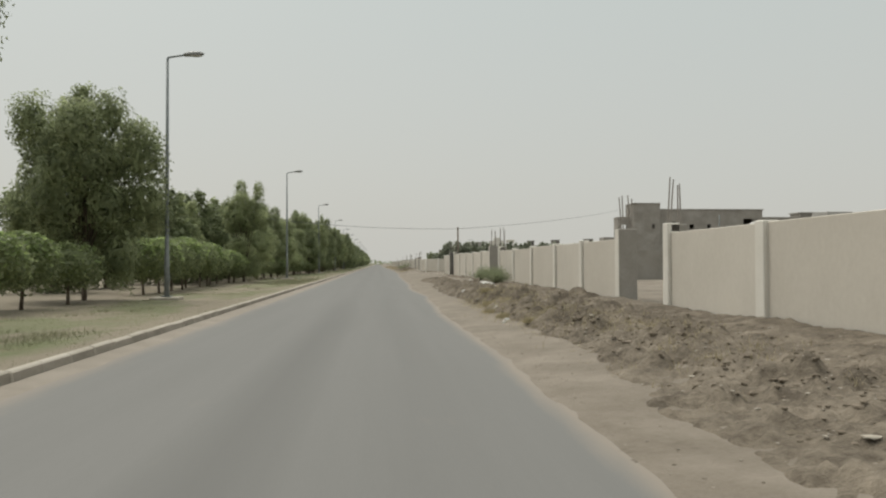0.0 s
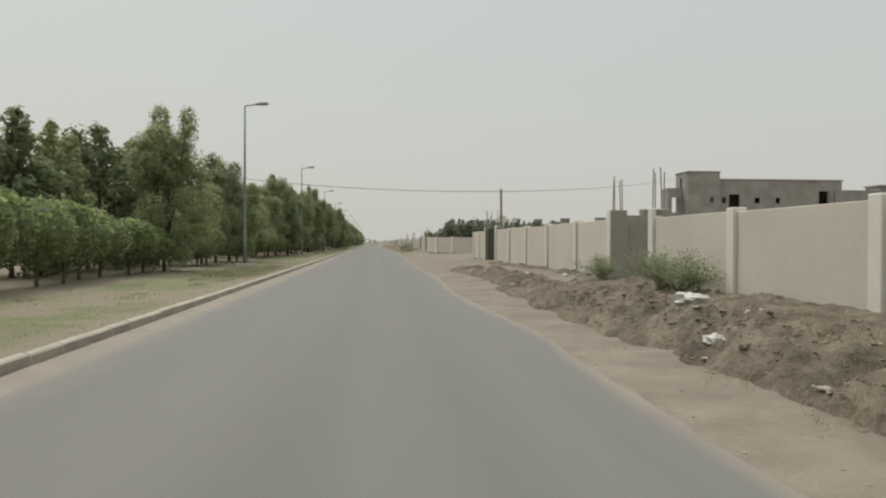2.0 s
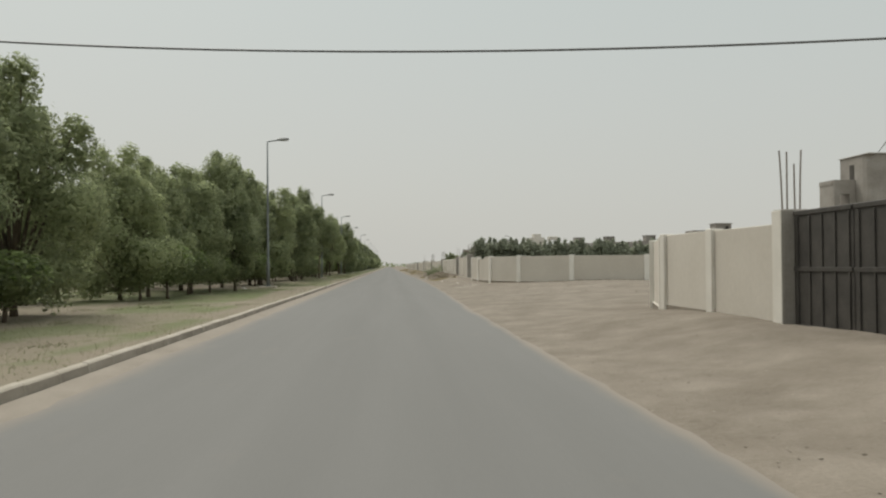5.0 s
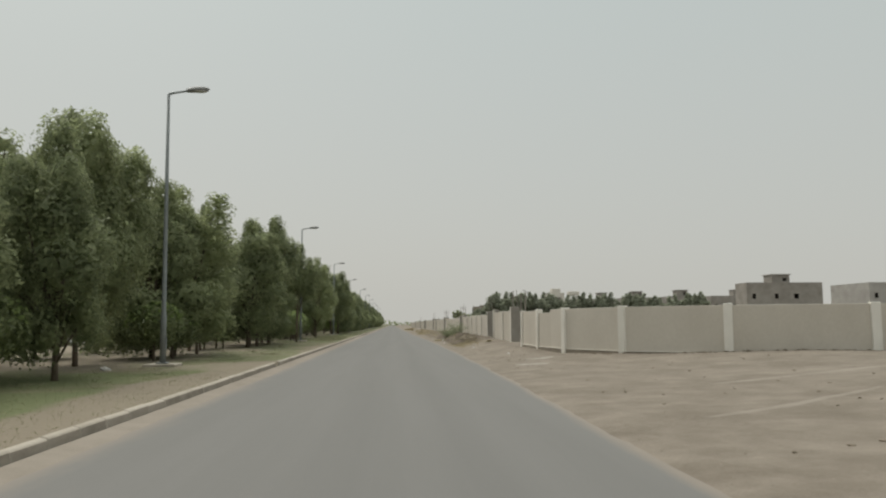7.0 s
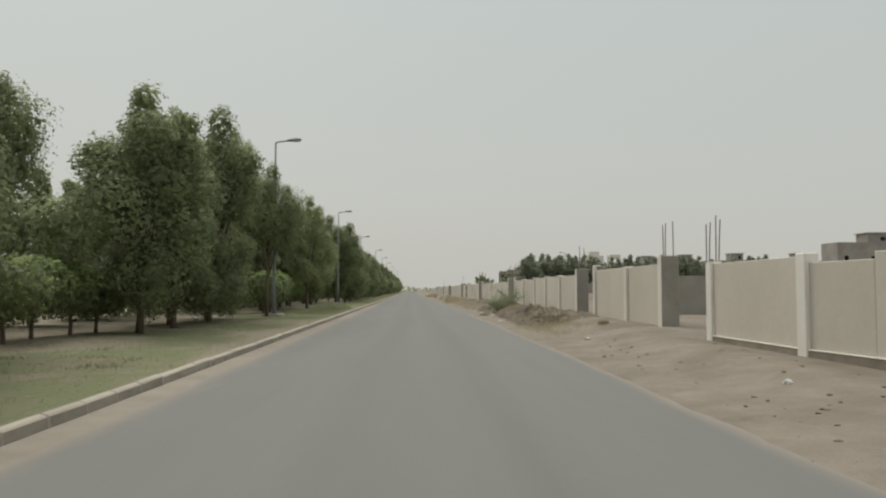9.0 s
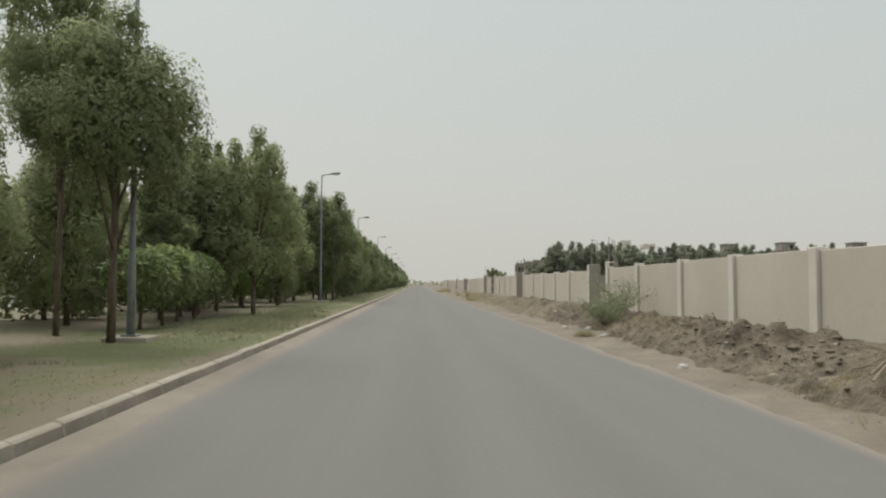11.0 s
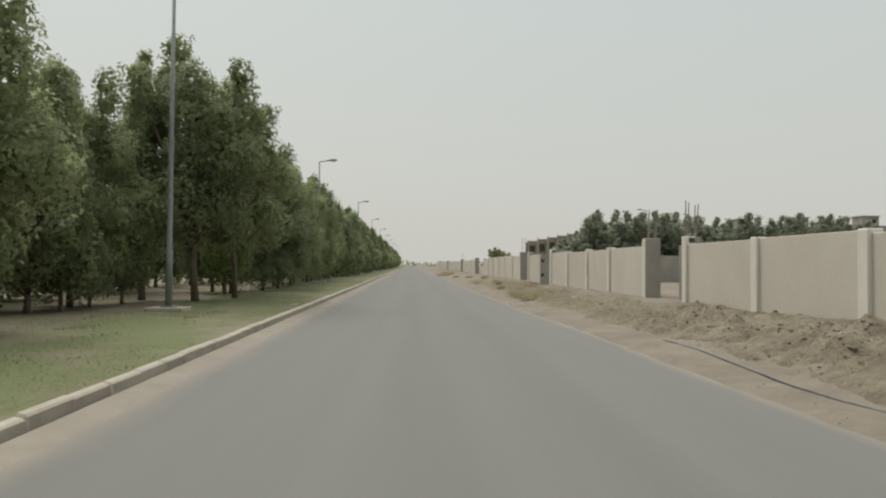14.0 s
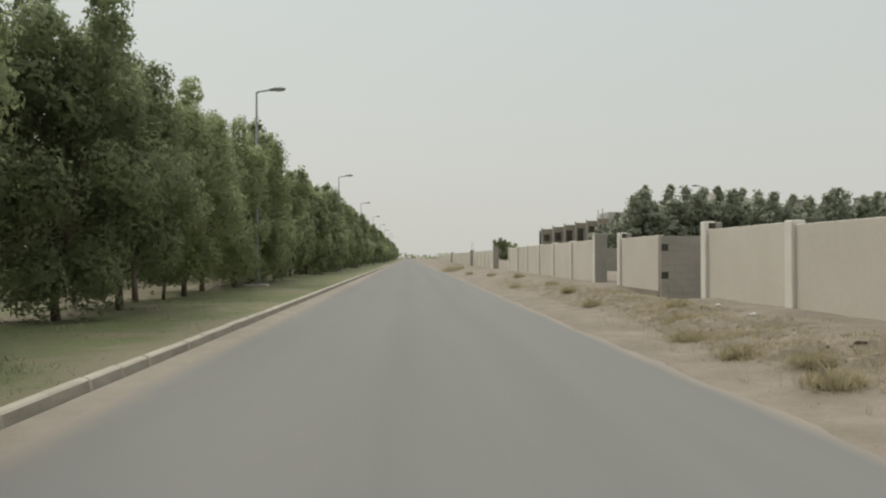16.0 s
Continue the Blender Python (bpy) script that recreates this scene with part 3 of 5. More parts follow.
ret = block_wall("block_return_wall", WALL_X + 0.42, WALL_X + 14.0, 42.72, 2.12, "bare grey block wall running back from a gate pier")
lay_blocks(ret, 12, 9, 0.32)

for y, x1, top in ((21.5, 40, 1.9), (67.6, 34, 1.9), (128.3, 34, 2.0), (173.9, 32, 2.05), (197.4, 32, 2.05), (226.0, 30, 2.0)):
    if y != 21.5:
        block_wall("plot_wall", WALL_X + 0.6, x1, y, top, "bare grey block wall dividing two plots")
for y0, y1 in ((-20, 74), (112, 228)):
    w = root("plot_wall", (34.2, y0, 0), "bare grey block wall along the back of the plots", "wall", "blockwork walls between plots")
    part("core", block(0, 0.2, 0, y1 - y0, -0.2, 2.0, 0.0), M_GREY, w)


# ---- unfinished houses ----
def wall_with_holes(x0, x1, z0, z1, y0, y1, holes):
    """A wall slab along x with rectangular through-openings (x0, x1, z0, z1)."""
    bm = bmesh.new()
    cuts_x = sorted({x0, x1, *[h[0] for h in holes], *[h[1] for h in holes]})
    cuts_z = sorted({z0, z1, *[h[2] for h in holes], *[h[3] for h in holes]})
    cuts_x = [c for c in cuts_x if x0 <= c <= x1]
    cuts_z = [c for c in cuts_z if z0 <= c <= z1]
    for i in range(len(cuts_x) - 1):
        for k in range(len(cuts_z) - 1):
            cx, cz = (cuts_x[i] + cuts_x[i + 1]) / 2, (cuts_z[k] + cuts_z[k + 1]) / 2
            if any(h[0] < cx < h[1] and h[2] < cz < h[3] for h in holes):
                continue
            t = block(cuts_x[i], cuts_x[i + 1], y0, y1, cuts_z[k], cuts_z[k + 1])
            me = bpy.data.meshes.new("tmp")
            t.to_mesh(me)
            t.free()
            bm.from_mesh(me)
            bpy.data.meshes.remove(me)
    bmesh.ops.remove_doubles(bm, verts=bm.verts, dist=0.001)
    bm.verts.index_update()
    seen = {}
    for f in bm.faces:
        seen.setdefault(frozenset(q.index for q in f.verts), []).append(f)
    bmesh.ops.delete(bm, geom=[f for pair in seen.values() if len(pair) > 1 for f in pair], context="FACES")
    return bm


def build_villa():
    """The large grey villa shell: two storeys, a stair tower, porch and open corner."""
    h = root("unfinished_villa", (38.0, 115.0, 0), "bare grey two-storey villa shell with a stair tower", "house")
    holes = [(7.2, 8.6, 5.0, 7.7), (6.3, 6.8, 6.6, 7.3), (10.6, 11.3, 6.6, 7.3), (13.4, 14.0, 6.6, 7.3), (19.2, 21.4, 5.9, 8.2)]
    part("front_wall", wall_with_holes(5.4, 22.3, -0.2, 9.55, 0.0, 0.25, holes), M_HOUSE, h)
    # Added sheet; the darkness inside the shell is put into its colour.
    part("shade_sheet", block(5.6, 19.0, 1.4, 1.6, -0.2, 8.85), M_OPENING_SHADE, h, "near-black sheet painting the shade inside the shell")
    part("side_wall", block(5.4, 5.65, 0.3, 10.0, -0.2, 9.5), M_HOUSE, h)
    part("back_wall", block(5.4, 22.3, 10.0, 10.25, -0.2, 9.5), M_HOUSE, h)
    part("far_wall", block(22.05, 22.3, 2.8, 10.0, -0.2, 9.5), M_HOUSE, h)
    part("roof", block(5.7, 22.3, 0.3, 9.95, 8.9, 9.15), M_HOUSE, h)
    part("parapet_coping", block(5.3, 22.5, -0.1, 0.35, 9.553, 9.70, 0.02), M_HOUSE_PALE, h)
    # stair tower with a rounded corner
    v, f = [], []
    ring = [(1.5, 3.2), (1.5, 0.0), (1.6, -0.4), (1.8, -0.65), (2.2, -0.8), (3.4, -0.85), (4.6, -0.85), (5.6, -0.8), (5.6, 3.2)]
    n = len(ring)
    for z in (-0.2, 10.45):
        v += [(x, y, z) for x, y in ring]
    f = [(i, (i + 1) % n, (i + 1) % n + n, i + n) for i in range(n)] + [tuple(range(n, 2 * n))]
    tower = part_mesh("stair_tower", mesh_of("stair_tower", v, f, M_HOUSE), h)
    # No holes cut here: dark strips paint in the shade of openings.
    part("tower_shade", block(1.46, 1.51, 1.2, 1.8, 7.0, 9.8), M_OPENING_SHADE, tower, "tall dark strip painted as the shade of a slit")
    part("tower_shade", block(4.3, 4.75, -0.88, -0.84, 6.6, 7.3), M_OPENING_SHADE, tower, "small dark patch painted as the shade of an opening")
    part("tower_cap", block(1.4, 5.7, -0.95, 3.3, 10.453, 10.55, 0.03), M_HOUSE_PALE, tower)
    holes = [(0.1, 0.95, 5.4, 7.3)]
    part("porch_wall", wall_with_holes(-0.4, 1.48, -0.2, 8.5, 1.0, 1.22, holes), M_HOUSE, h)
    part("porch_side", block(-0.4, -0.15, 1.25, 3.2, -0.2, 8.5), M_HOUSE, h)
    part("porch_roof", block(-0.45, 1.45, 1.25, 3.2, 8.15, 8.4), M_HOUSE, h)
    return h


build_villa()


def build_house(x, y, width, height, tower_at, tower_w, tower_h, label, mat, seed, depth=12.0):
    rnd = random.Random(seed)
    h = root("unfinished_house", (x, y, 0), label, "house", "distant unfinished houses")
    holes, cx = [], 1.0
    while cx < width - 2.2:
        w = rnd.choice((0.7, 0.9, 1.6))
        z = 5.6 if w < 1.5 else 4.8
        holes.append((cx, cx + w, z, z + (0.9 if w < 1.5 else 2.2)))
        cx += w + rnd.uniform(2.4, 4.2)
    part("front_wall", wall_with_holes(0, width, -0.2, height, 0.0, 0.25, holes), mat, h)
    # Added near-black sheet paints the shade behind the windows.
    part("shade_sheet", block(0.3, width - 0.3, 1.0, 1.2, -0.2, height - 1.02), M_OPENING_SHADE, h)
    part("side_wall", block(0, 0.25, 0.25, depth, -0.2, height), mat, h)
    part("side_wall", block(width - 0.25, width, 0.25, depth, -0.2, height), mat, h)
    part("back_wall", block(0.25, width - 0.25, depth - 0.25, depth, -0.2, height), mat, h)
    part("roof", block(0.25, width - 0.25, 0.25, depth - 0.25, height - 1.0, height - 0.75), mat, h)
    part("band", block(-0.12, width + 0.12, -0.12, -0.003, 4.4, 4.65, 0.02), M_HOUSE_PALE, h)
    t = part("stair_tower", wall_with_holes(tower_at, tower_at + tower_w, height, tower_h, 1.0, 1.25, [(tower_at + tower_w * 0.6, tower_at + tower_w * 0.85, height + 0.3, tower_h - 0.5)]), mat, h)
    # Body coloured near-black to paint shade behind the tower opening.
    part("tower_body", block(tower_at, tower_at + tower_w, 1.9, 4.0, height - 1, tower_h - 0.01), M_OPENING_SHADE, t)
    part("tower_side", block(tower_at - 0.004, tower_at + 0.2, 1.25, 4.05, height - 1, tower_h), mat, t)
    part("tower_cap", block(tower_at - 0.2, tower_at + tower_w + 0.2, 0.8, 4.3, tower_h + 0.003, tower_h + 0.18, 0.02), M_HOUSE_PALE, t)
    return h


L_H = "bare grey concrete house shell with a rooftop stair tower"
for row in ((63.2, 209, 14.0, 8.5, 5.2, 3.3, 9.9, 1), (84.6, 207, 15, 8.4, 6.5, 3.6, 9.8, 2), (51.5, 282, 9, 8.0, 5.0, 2.2, 9.6, 3), (63, 279, 9.5, 8.3, 2.0, 2.6, 9.8, 4),
            (75, 280, 10, 8.6, 2.6, 3.0, 10.2, 5), (88, 283, 12, 8.8, 7, 3.0, 10.4, 7), (104, 281, 13, 8.8, 3, 3.2, 10.6, 8), (62, 122, 18, 8.9, 9, 3.5, 9.6, 6)):
    build_house(row[0], row[1], row[2], row[3], row[4], row[5], row[6], L_H if row[7] != 2 else "pale rendered house shell with a rooftop stair tower", M_HOUSE_PALE if row[7] == 2 else M_HOUSE, row[7], 4.6 if row[1] == 209 else 12.0)


def build_brick_shell():
    h = root("unfinished_block", (26.6, 328, 0), "stepped row of half-built brown brick shop shells", "building")
    for k in range(6):
        x = k * 2.3
        z = 7.1 + 0.42 * k
        part("bay_wall", wall_with_holes(x, x + 2.28, -0.2, z, 0.0 - 0.05 * k, 0.3, [(x + 0.5, x + 1.8, 4.6, z - 1.1)]), M_PLINTH, h)
        # Near-black backing paints in the shade of each bay.
        part("bay_back", block(x, x + 2.28, 2.4, 2.6, -0.2, z - 0.3), M_OPENING_SHADE, h)
        part("bay_pier", block(x - 0.12, x + 0.12, -0.45, -0.3, -0.2, z + 0.25, 0.02), M_HOUSE_PALE, h)
    part("gable", block(13.85, 20.0, 0.0, 8.0, -0.2, 10.6, 0.02), M_HOUSE_PALE, h, "pale rendered end block")


build_brick_shell()

def build_water_tower():
    t = root("water_tower", (49.0, 285, 0), "pale concrete water tower on thin legs", "tower")
    for x in (0.0, 2.2):
        for y in (0.0, 2.2):
            part("leg", block(x - 0.12, x + 0.12, y - 0.12, y + 0.12, -0.2, 9.2), M_POST, t)
    part("tank", block(-0.3, 2.5, -0.3, 2.5, 9.2, 10.2, 0.1), M_POST, t)
    for z in (3.0, 6.2):
        part("brace", block(-0.08, 2.28, -0.1, 0.0, z, z + 0.2), M_POST, t)
    h = root("unfinished_house", (43.0, 286, 0), "pale rendered house behind the trees", "house", "distant unfinished houses")
    part("front_wall", wall_with_holes(0, 4.6, -0.2, 9.9, 0, 0.25, [(1.0, 1.9, 7.4, 8.6), (2.9, 3.7, 7.4, 8.6)]), M_POST, h)
    part("body", block(0.1, 4.5, 0.9, 8.0, -0.2, 9.8), M_HOUSE_PALE, h)
    part("roof_room", block(1.2, 3.6, 0.3, 3.0, 9.9, 11.0, 0.05), M_POST, h)


build_water_tower()


def build_outhouse():
    """A low outbuilding behind the plots, with a white water tank on its roof and a bent pole beside it."""
    h = root("outhouse", (31.6, 65.0, 0), "low grey outbuilding with a flat roof behind the plots", "house")
    part("body", block(0.0, 6.4, 0.0, 5.0, -0.2, 3.55, 0.02), M_HOUSE, h)
    part("roof", block(-0.15, 6.55, -0.15, 5.15, 3.553, 3.72, 0.02), M_HOUSE_PALE, h)
    b = root("unfinished_house", (47.5, 80.0, 0), "low grey house shell with a room on its roof", "house", "distant unfinished houses")
    part("body", block(0.0, 12.0, 0.25, 9.0, -0.2, 5.3, 0.02), M_HOUSE, b)
    part("front_wall", wall_with_holes(0.0, 12.0, -0.2, 5.9, 0.0, 0.24, [(1.4, 2.4, 3.6, 4.9), (6.6, 7.6, 3.6, 4.9)]), M_HOUSE, b)
    part("parapet", block(0.0, 0.2, 0.25, 9.0, 5.303, 5.9, 0.02), M_HOUSE, b)
    part("roof_room", block(2.6, 5.6, 1.0, 4.0, 5.303, 7.0, 0.03), M_HOUSE_PALE, b)
    part("roof_room", block(7.8, 12.0, 1.0, 5.0, 5.303, 6.7, 0.03), M_HOUSE, b)
    t = root("water_tank", (34.3, 66.4, 3.72), "white plastic water tank on a flat roof", "water tank")
    v, f, n = [], [], 20
    rings = ((0.0, 0.44), (0.50, 0.45), (0.54, 0.42), (0.60, 0.45), (1.08, 0.44), (1.22, 0.36), (1.30, 0.18), (1.31, 0.0))
    for z, rad in rings:
        v += [(rad * math.cos(2 * math.pi * k / n), rad * math.sin(2 * math.pi * k / n), z) for k in range(n)]
    f = [(j * n + k, j * n + (k + 1) % n, (j + 1) * n + (k + 1) % n, (j + 1) * n + k) for j in range(len(rings) - 1) for k in range(n)]
    part_mesh("tank_body", mesh_of("tank_body", v, f, M_BAG, True), t)
    part("lid", block(-0.15, 0.15, -0.15, 0.15, 1.285, 1.36, 0.03), M_BAG, t)
    v, f = tube([(27.1, 58.0, -0.3), (27.1, 58.0, 3.9), (27.2, 58.0, 4.3), (27.2, 58.0, 5.1)], [0.06, 0.055, 0.05, 0.045], 7)
    tagged(new("pole", mesh_of("pole", v, f, M_POLE, True)), "thin grey bent pole standing in a plot", "pole")


build_outhouse()


# ---- utility pole and wires ----
def build_pole():
    p = root("utility_pole", (7.12, 63.0, 0.3), "thin weathered wooden utility pole behind the boundary wall", "utility pole")
    v, f = tube([(0, 0, -0.3), (0.02, 0, 2.0), (0.0, 0, 4.02)], [0.085, 0.075, 0.06], 10)
    part_mesh("shaft", mesh_of("shaft", v, f, M_WOOD, True), p)
    v, f = tube([(0, 0, 4.0), (0, 0, 4.07), (0, 0, 4.1)], [0.066, 0.07, 0.05], 10)
    part_mesh("cap", mesh_of("cap", v, f, M_REBAR, True), p)
    v, f = tube([(-0.12, 0, 3.93), (0.12, 0, 3.93)], [0.02, 0.02], 6)
    part_mesh("bracket", mesh_of("bracket", v, f, M_REBAR), p)


build_pole()


def wire(a, b, sag, label):
    pts = []
    for i in range(25):
        t = i / 24
        p = Vector(a).lerp(Vector(b), t)
        p.z -= sag * 4 * t * (1 - t)
        pts.append(tuple(p))
    v, f = tube(pts, [0.016] * 25, 5)
    tagged(new("overhead_wire", mesh_of("overhead_wire", v, f, M_WIRE)), label, "wire", "overhead wires")


wire((7.0, 63.0, 4.26), (-8.9, 67.0, 5.3), 0.27, "thin dark overhead wire slung across the road")
wire((7.24, 63.0, 4.26), (39.4, 114.4, 9.9), 0.4, "thin dark overhead wire running to the villa")


# ---- foliage ----
def leaf_quads(centres, normals, size, rnd, verts, faces, loose=0.5):
    """Diamond leaves that lie like shingles, facing roughly along the given normals."""
    for c, n in zip(centres, normals):
        s = size * rnd.uniform(0.65, 1.35)
        face = Vector((n[0] + rnd.gauss(0, loose), n[1] + rnd.gauss(0, loose), n[2] + rnd.gauss(0.1, loose))).normalized()
        d = face.cross(Vector((rnd.gauss(0, 1), rnd.gauss(0, 1), rnd.gauss(0, 1)))).normalized()
        side = face.cross(d) * s * 0.36
        o, k = Vector(c), len(verts)
        d = d * s * 0.5
        verts.extend((tuple(o - d), tuple(o + side), tuple(o + d), tuple(o - side)))
        faces.append((k, k + 1, k + 2, k + 3))


BALLS = {}


def ball(level):
    if level not in BALLS:
        bm = bmesh.new()
        bmesh.ops.create_icosphere(bm, subdivisions=level, radius=1.0)
        BALLS[level] = ([tuple(q.co) for q in bm.verts], [tuple(q.index for q in p.verts) for p in bm.faces])
        bm.free()
    return BALLS[level]


def billow_leaves(at, size, leaf, cover, rng):
    """Leaf blades on the ragged shells of overlapping billows, with coarse dark sprays inside that close each one."""
    blades, lean = [], []
    for i in range(len(at)):
        waves, phase = rng.normal(0, 3.2, (7, 3)), rng.uniform(0, 6.28, 7)
        for inner in (False, True):
            n = int(cover * 42 * size[i] ** 2 / leaf ** 2)
            if inner:
                n = max(12, int(n * 0.05))
            g = rng.normal(0, 1, (n, 3)) + (0, 0, 0.2)
            g /= np.linalg.norm(g, axis=1)[:, None]
            lump = 1 + 0.085 * np.sin(g @ waves.T + phase).sum(axis=1)
            r = size[i] * lump * (rng.uniform(0.35, 0.66, n) if inner else rng.uniform(0.66, 1.06, n))
            o = at[i] + g * r[:, None] * (1, 1, 1.25)
            gap = np.linalg.norm((o[:, None, :] - at[None, :, :]) / (1, 1, 1.25), axis=2) / size[None, :]
            gap[:, i] = 9
            keep = gap.min(axis=1) > (0.5 if inner else 0.78)
            g, o = g[keep], o[keep]
            n = len(g)
            f = g + rng.normal(0, 0.42, (n, 3)) + (0, 0, 0.15)
            f /= np.linalg.norm(f, axis=1)[:, None]
            d = g * 0.2 + (0, 0, 0.35) + rng.normal(0, 0.6, (n, 3))
            d -= f * (d * f).sum(axis=1)[:, None]
            d /= np.linalg.norm(d, axis=1)[:, None] + 1e-6
            wd = (max(0.34, leaf * 1.5) if inner else leaf) * rng.uniform(0.6, 1.4, n)[:, None]
            e = np.cross(f, d) * wd * 0.38
            d = d * wd * 0.60
            blades.append(np.stack((o + d, o - d * 0.35 + e, o - d - e), 1).reshape(-1, 3))
            soft = g * 0.72 + f * 0.28
            lean.append(np.repeat(soft / np.linalg.norm(soft, axis=1)[:, None], 3, axis=0))
    lv = np.concatenate(blades)
    return lv.tolist(), np.arange(len(lv)).reshape(-1, 3).tolist(), np.concatenate(lean).tolist()


def tree_parts(seed, height, radius, leaders, leaf, cover=1.0, bole=1.2, taper=0.75):
    """Bushy tree: short bole, forking limbs, tiers of leafy billows round a few upright leaders that narrow to rounded tips."""
    rnd, rng = random.Random(seed), np.random.default_rng(seed)
    tv, tf, puffs = [], [], []
    r0 = 0.045 + 0.0062 * height
    tube([(0, 0, -0.15), (0.02, 0.01, bole * 0.4), (0.03, -0.02, bole)], [r0 * 1.25, r0, r0 * 0.9], 8, tv, tf)
    tall = height - bole
    z = bole + 0.30
    while z < bole + tall * 0.74:                # tiers of the lower crown
        u = (z - bole) / tall
        ring = radius * min(1.0, (u + 0.16) / 0.30) ** 0.6 * (1 - taper * max(0.0, u - 0.18) ** 1.25)
        br = radius * (0.33 - 0.11 * u) * rnd.uniform(0.9, 1.1)
        n = max(3, int(2 * math.pi * (ring - br) / (br * 1.85)))
        turn = rnd.uniform(0, 6.28)
        for k in range(n):
            a = turn + 2 * math.pi * (k + rnd.uniform(-0.3, 0.3)) / n
            d = (ring - br) * rnd.uniform(0.60, 1.18)
            size = br * rnd.uniform(0.62, 1.22)
            if rnd.random() < 0.14:
                continue
            puffs.append((d * math.cos(a), d * math.sin(a), z + rnd.uniform(-0.6, 0.6) * br, size))
            if k % 2 == 0:
                tube([(0.03, -0.02, bole * rnd.uniform(0.35, 0.95)), (d * 0.5 * math.cos(a), d * 0.5 * math.sin(a), max(bole * 0.8, z - 0.6)), (d * math.cos(a), d * math.sin(a), z)], [r0 * 0.5, r0 * 0.35, 0.02], 6, tv, tf)
        z += br * 1.42
    for k in range(leaders):                     # upright heads of the upper crown
        a = 2 * math.pi * (k * 0.382 + rnd.uniform(-0.05, 0.05))
        rr = radius * (0.10 if k == 0 else rnd.uniform(0.30, 0.60))
        zt = height * (1.0 if k == 0 else rnd.uniform(0.76, 0.97) - (0.10 if taper < 0.5 else 0.0))
        x, y = rr * math.cos(a), rr * math.sin(a)
        tube([(0.03, -0.02, bole * 0.9), (x * 0.6, y * 0.6, bole + tall * 0.4), (x, y, zt - 0.6)], [r0 * 0.7, r0 * 0.45, 0.02], 6, tv, tf)
        size, z = radius * rnd.uniform(0.15, 0.21), zt
        z -= size * 1.15
        while z > bole + tall * 0.45:
            puffs.append((x + rnd.uniform(-0.35, 0.35) * size, y + rnd.uniform(-0.35, 0.35) * size, z, size))
            size *= rnd.uniform(1.10, 1.26)
            z -= size * 1.3
    puffs = np.array(puffs)
    return (tv, tf, *billow_leaves(puffs[:, :3], puffs[:, 3], leaf, cover, rng))


def build_tree(seed, height, radius, leaders, leaf, cover, label, bole=1.2, taper=0.75, mat=M_LEAF):
    t = root("tree", (0, 0, 0), label, "tree", "trees along the median")
    tv, tf, lv, lf, ln = tree_parts(seed, height, radius, leaders, leaf, cover, bole, taper)
    part_mesh("trunk", mesh_of("trunk", tv, tf, M_BARK, True), t)
    crown = mesh_of("crown", lv, lf, mat, True)
    crown.normals_split_custom_set_from_vertices(ln)     # leaves shade with the billow that they cover
    part_mesh("crown", crown, t)
    return t


L_TREE = "dense dark green upright tree on the grassy median"
VARIANTS = [build_tree(101, 8.0, 2.6, 6, 0.112, 0.5, L_TREE, 1.05, 0.86),
            build_tree(102, 8.0, 2.5, 5, 0.112, 0.5, L_TREE, 1.4, 0.94),
            build_tree(103, 8.0, 2.75, 7, 0.112, 0.5, L_TREE, 1.6, 0.80),
            build_tree(104, 8.0, 2.4, 5, 0.112, 0.5, L_TREE, 1.4, 0.98),
            build_tree(105, 8.0, 2.65, 6, 0.112, 0.5, L_TREE, 1.05, 0.86)]
OPEN = build_tree(109, 8.0, 2.6, 6, 0.112, 0.5, "tall dark green tree with an open lower trunk on the median", 2.5, 0.80)
SPIRE = build_tree(106, 8.0, 1.45, 1, 0.112, 0.55, "slender spire-shaped dark green tree on the median", 1.5, 0.95)
BROAD = build_tree(107, 8.0, 3.2, 9, 0.12, 0.7, "broad round-crowned green tree on the grassy median", 1.6, 0.35)
HIGH = build_tree(108, 10.0, 3.0, 4, 0.105, 0.55, "tall green tree with a high crown on the median", 5.2, 0.60)
MID = [build_tree(112, 8.0, 2.6, 4, 0.29, 0.6, L_TREE, 1.0, 0.86), build_tree(113, 8.0, 2.4, 3, 0.29, 0.6, L_TREE, 1.0, 0.95)]
FAR = [build_tree(110, 8.0, 2.7, 4, 0.42, 0.6, L_TREE, 1.0, 0.86), build_tree(111, 8.0, 2.5, 3, 0.42, 0.6, L_TREE, 1.0, 0.95)]
# Row behind the plots: distance haze is put into the leaf colour.
L_PLOT = "haze-paled green tree in the row behind the plots"
PLOT = [build_tree(114, 8.0, 2.6, 3, 0.34, 0.6, L_PLOT, 1.0, 0.95, M_PALE_LEAF), build_tree(115, 8.0, 2.2, 2, 0.34, 0.6, L_PLOT, 1.0, 1.0, M_PALE_LEAF)]
used = set()


def plant(src, x, y, z, h, spin, girth=1.0):
    s = h / 8.0
    g = (s * 0.45 + 0.55) * girth
    m = Matrix.LocRotScale((x, y, z), Euler((0.03 * math.sin(y * 3.1), 0.03 * math.sin(y * 1.7), spin)), (g * (1 + 0.12 * math.sin(y * 2.3)), g * (1 + 0.12 * math.sin(y * 5.1)), s))
    if src.name not in used:
        used.add(src.name)
        src.matrix_basis = m
        return src
    c = copy_thing(src, Matrix())
    c.matrix_basis = m
    return c


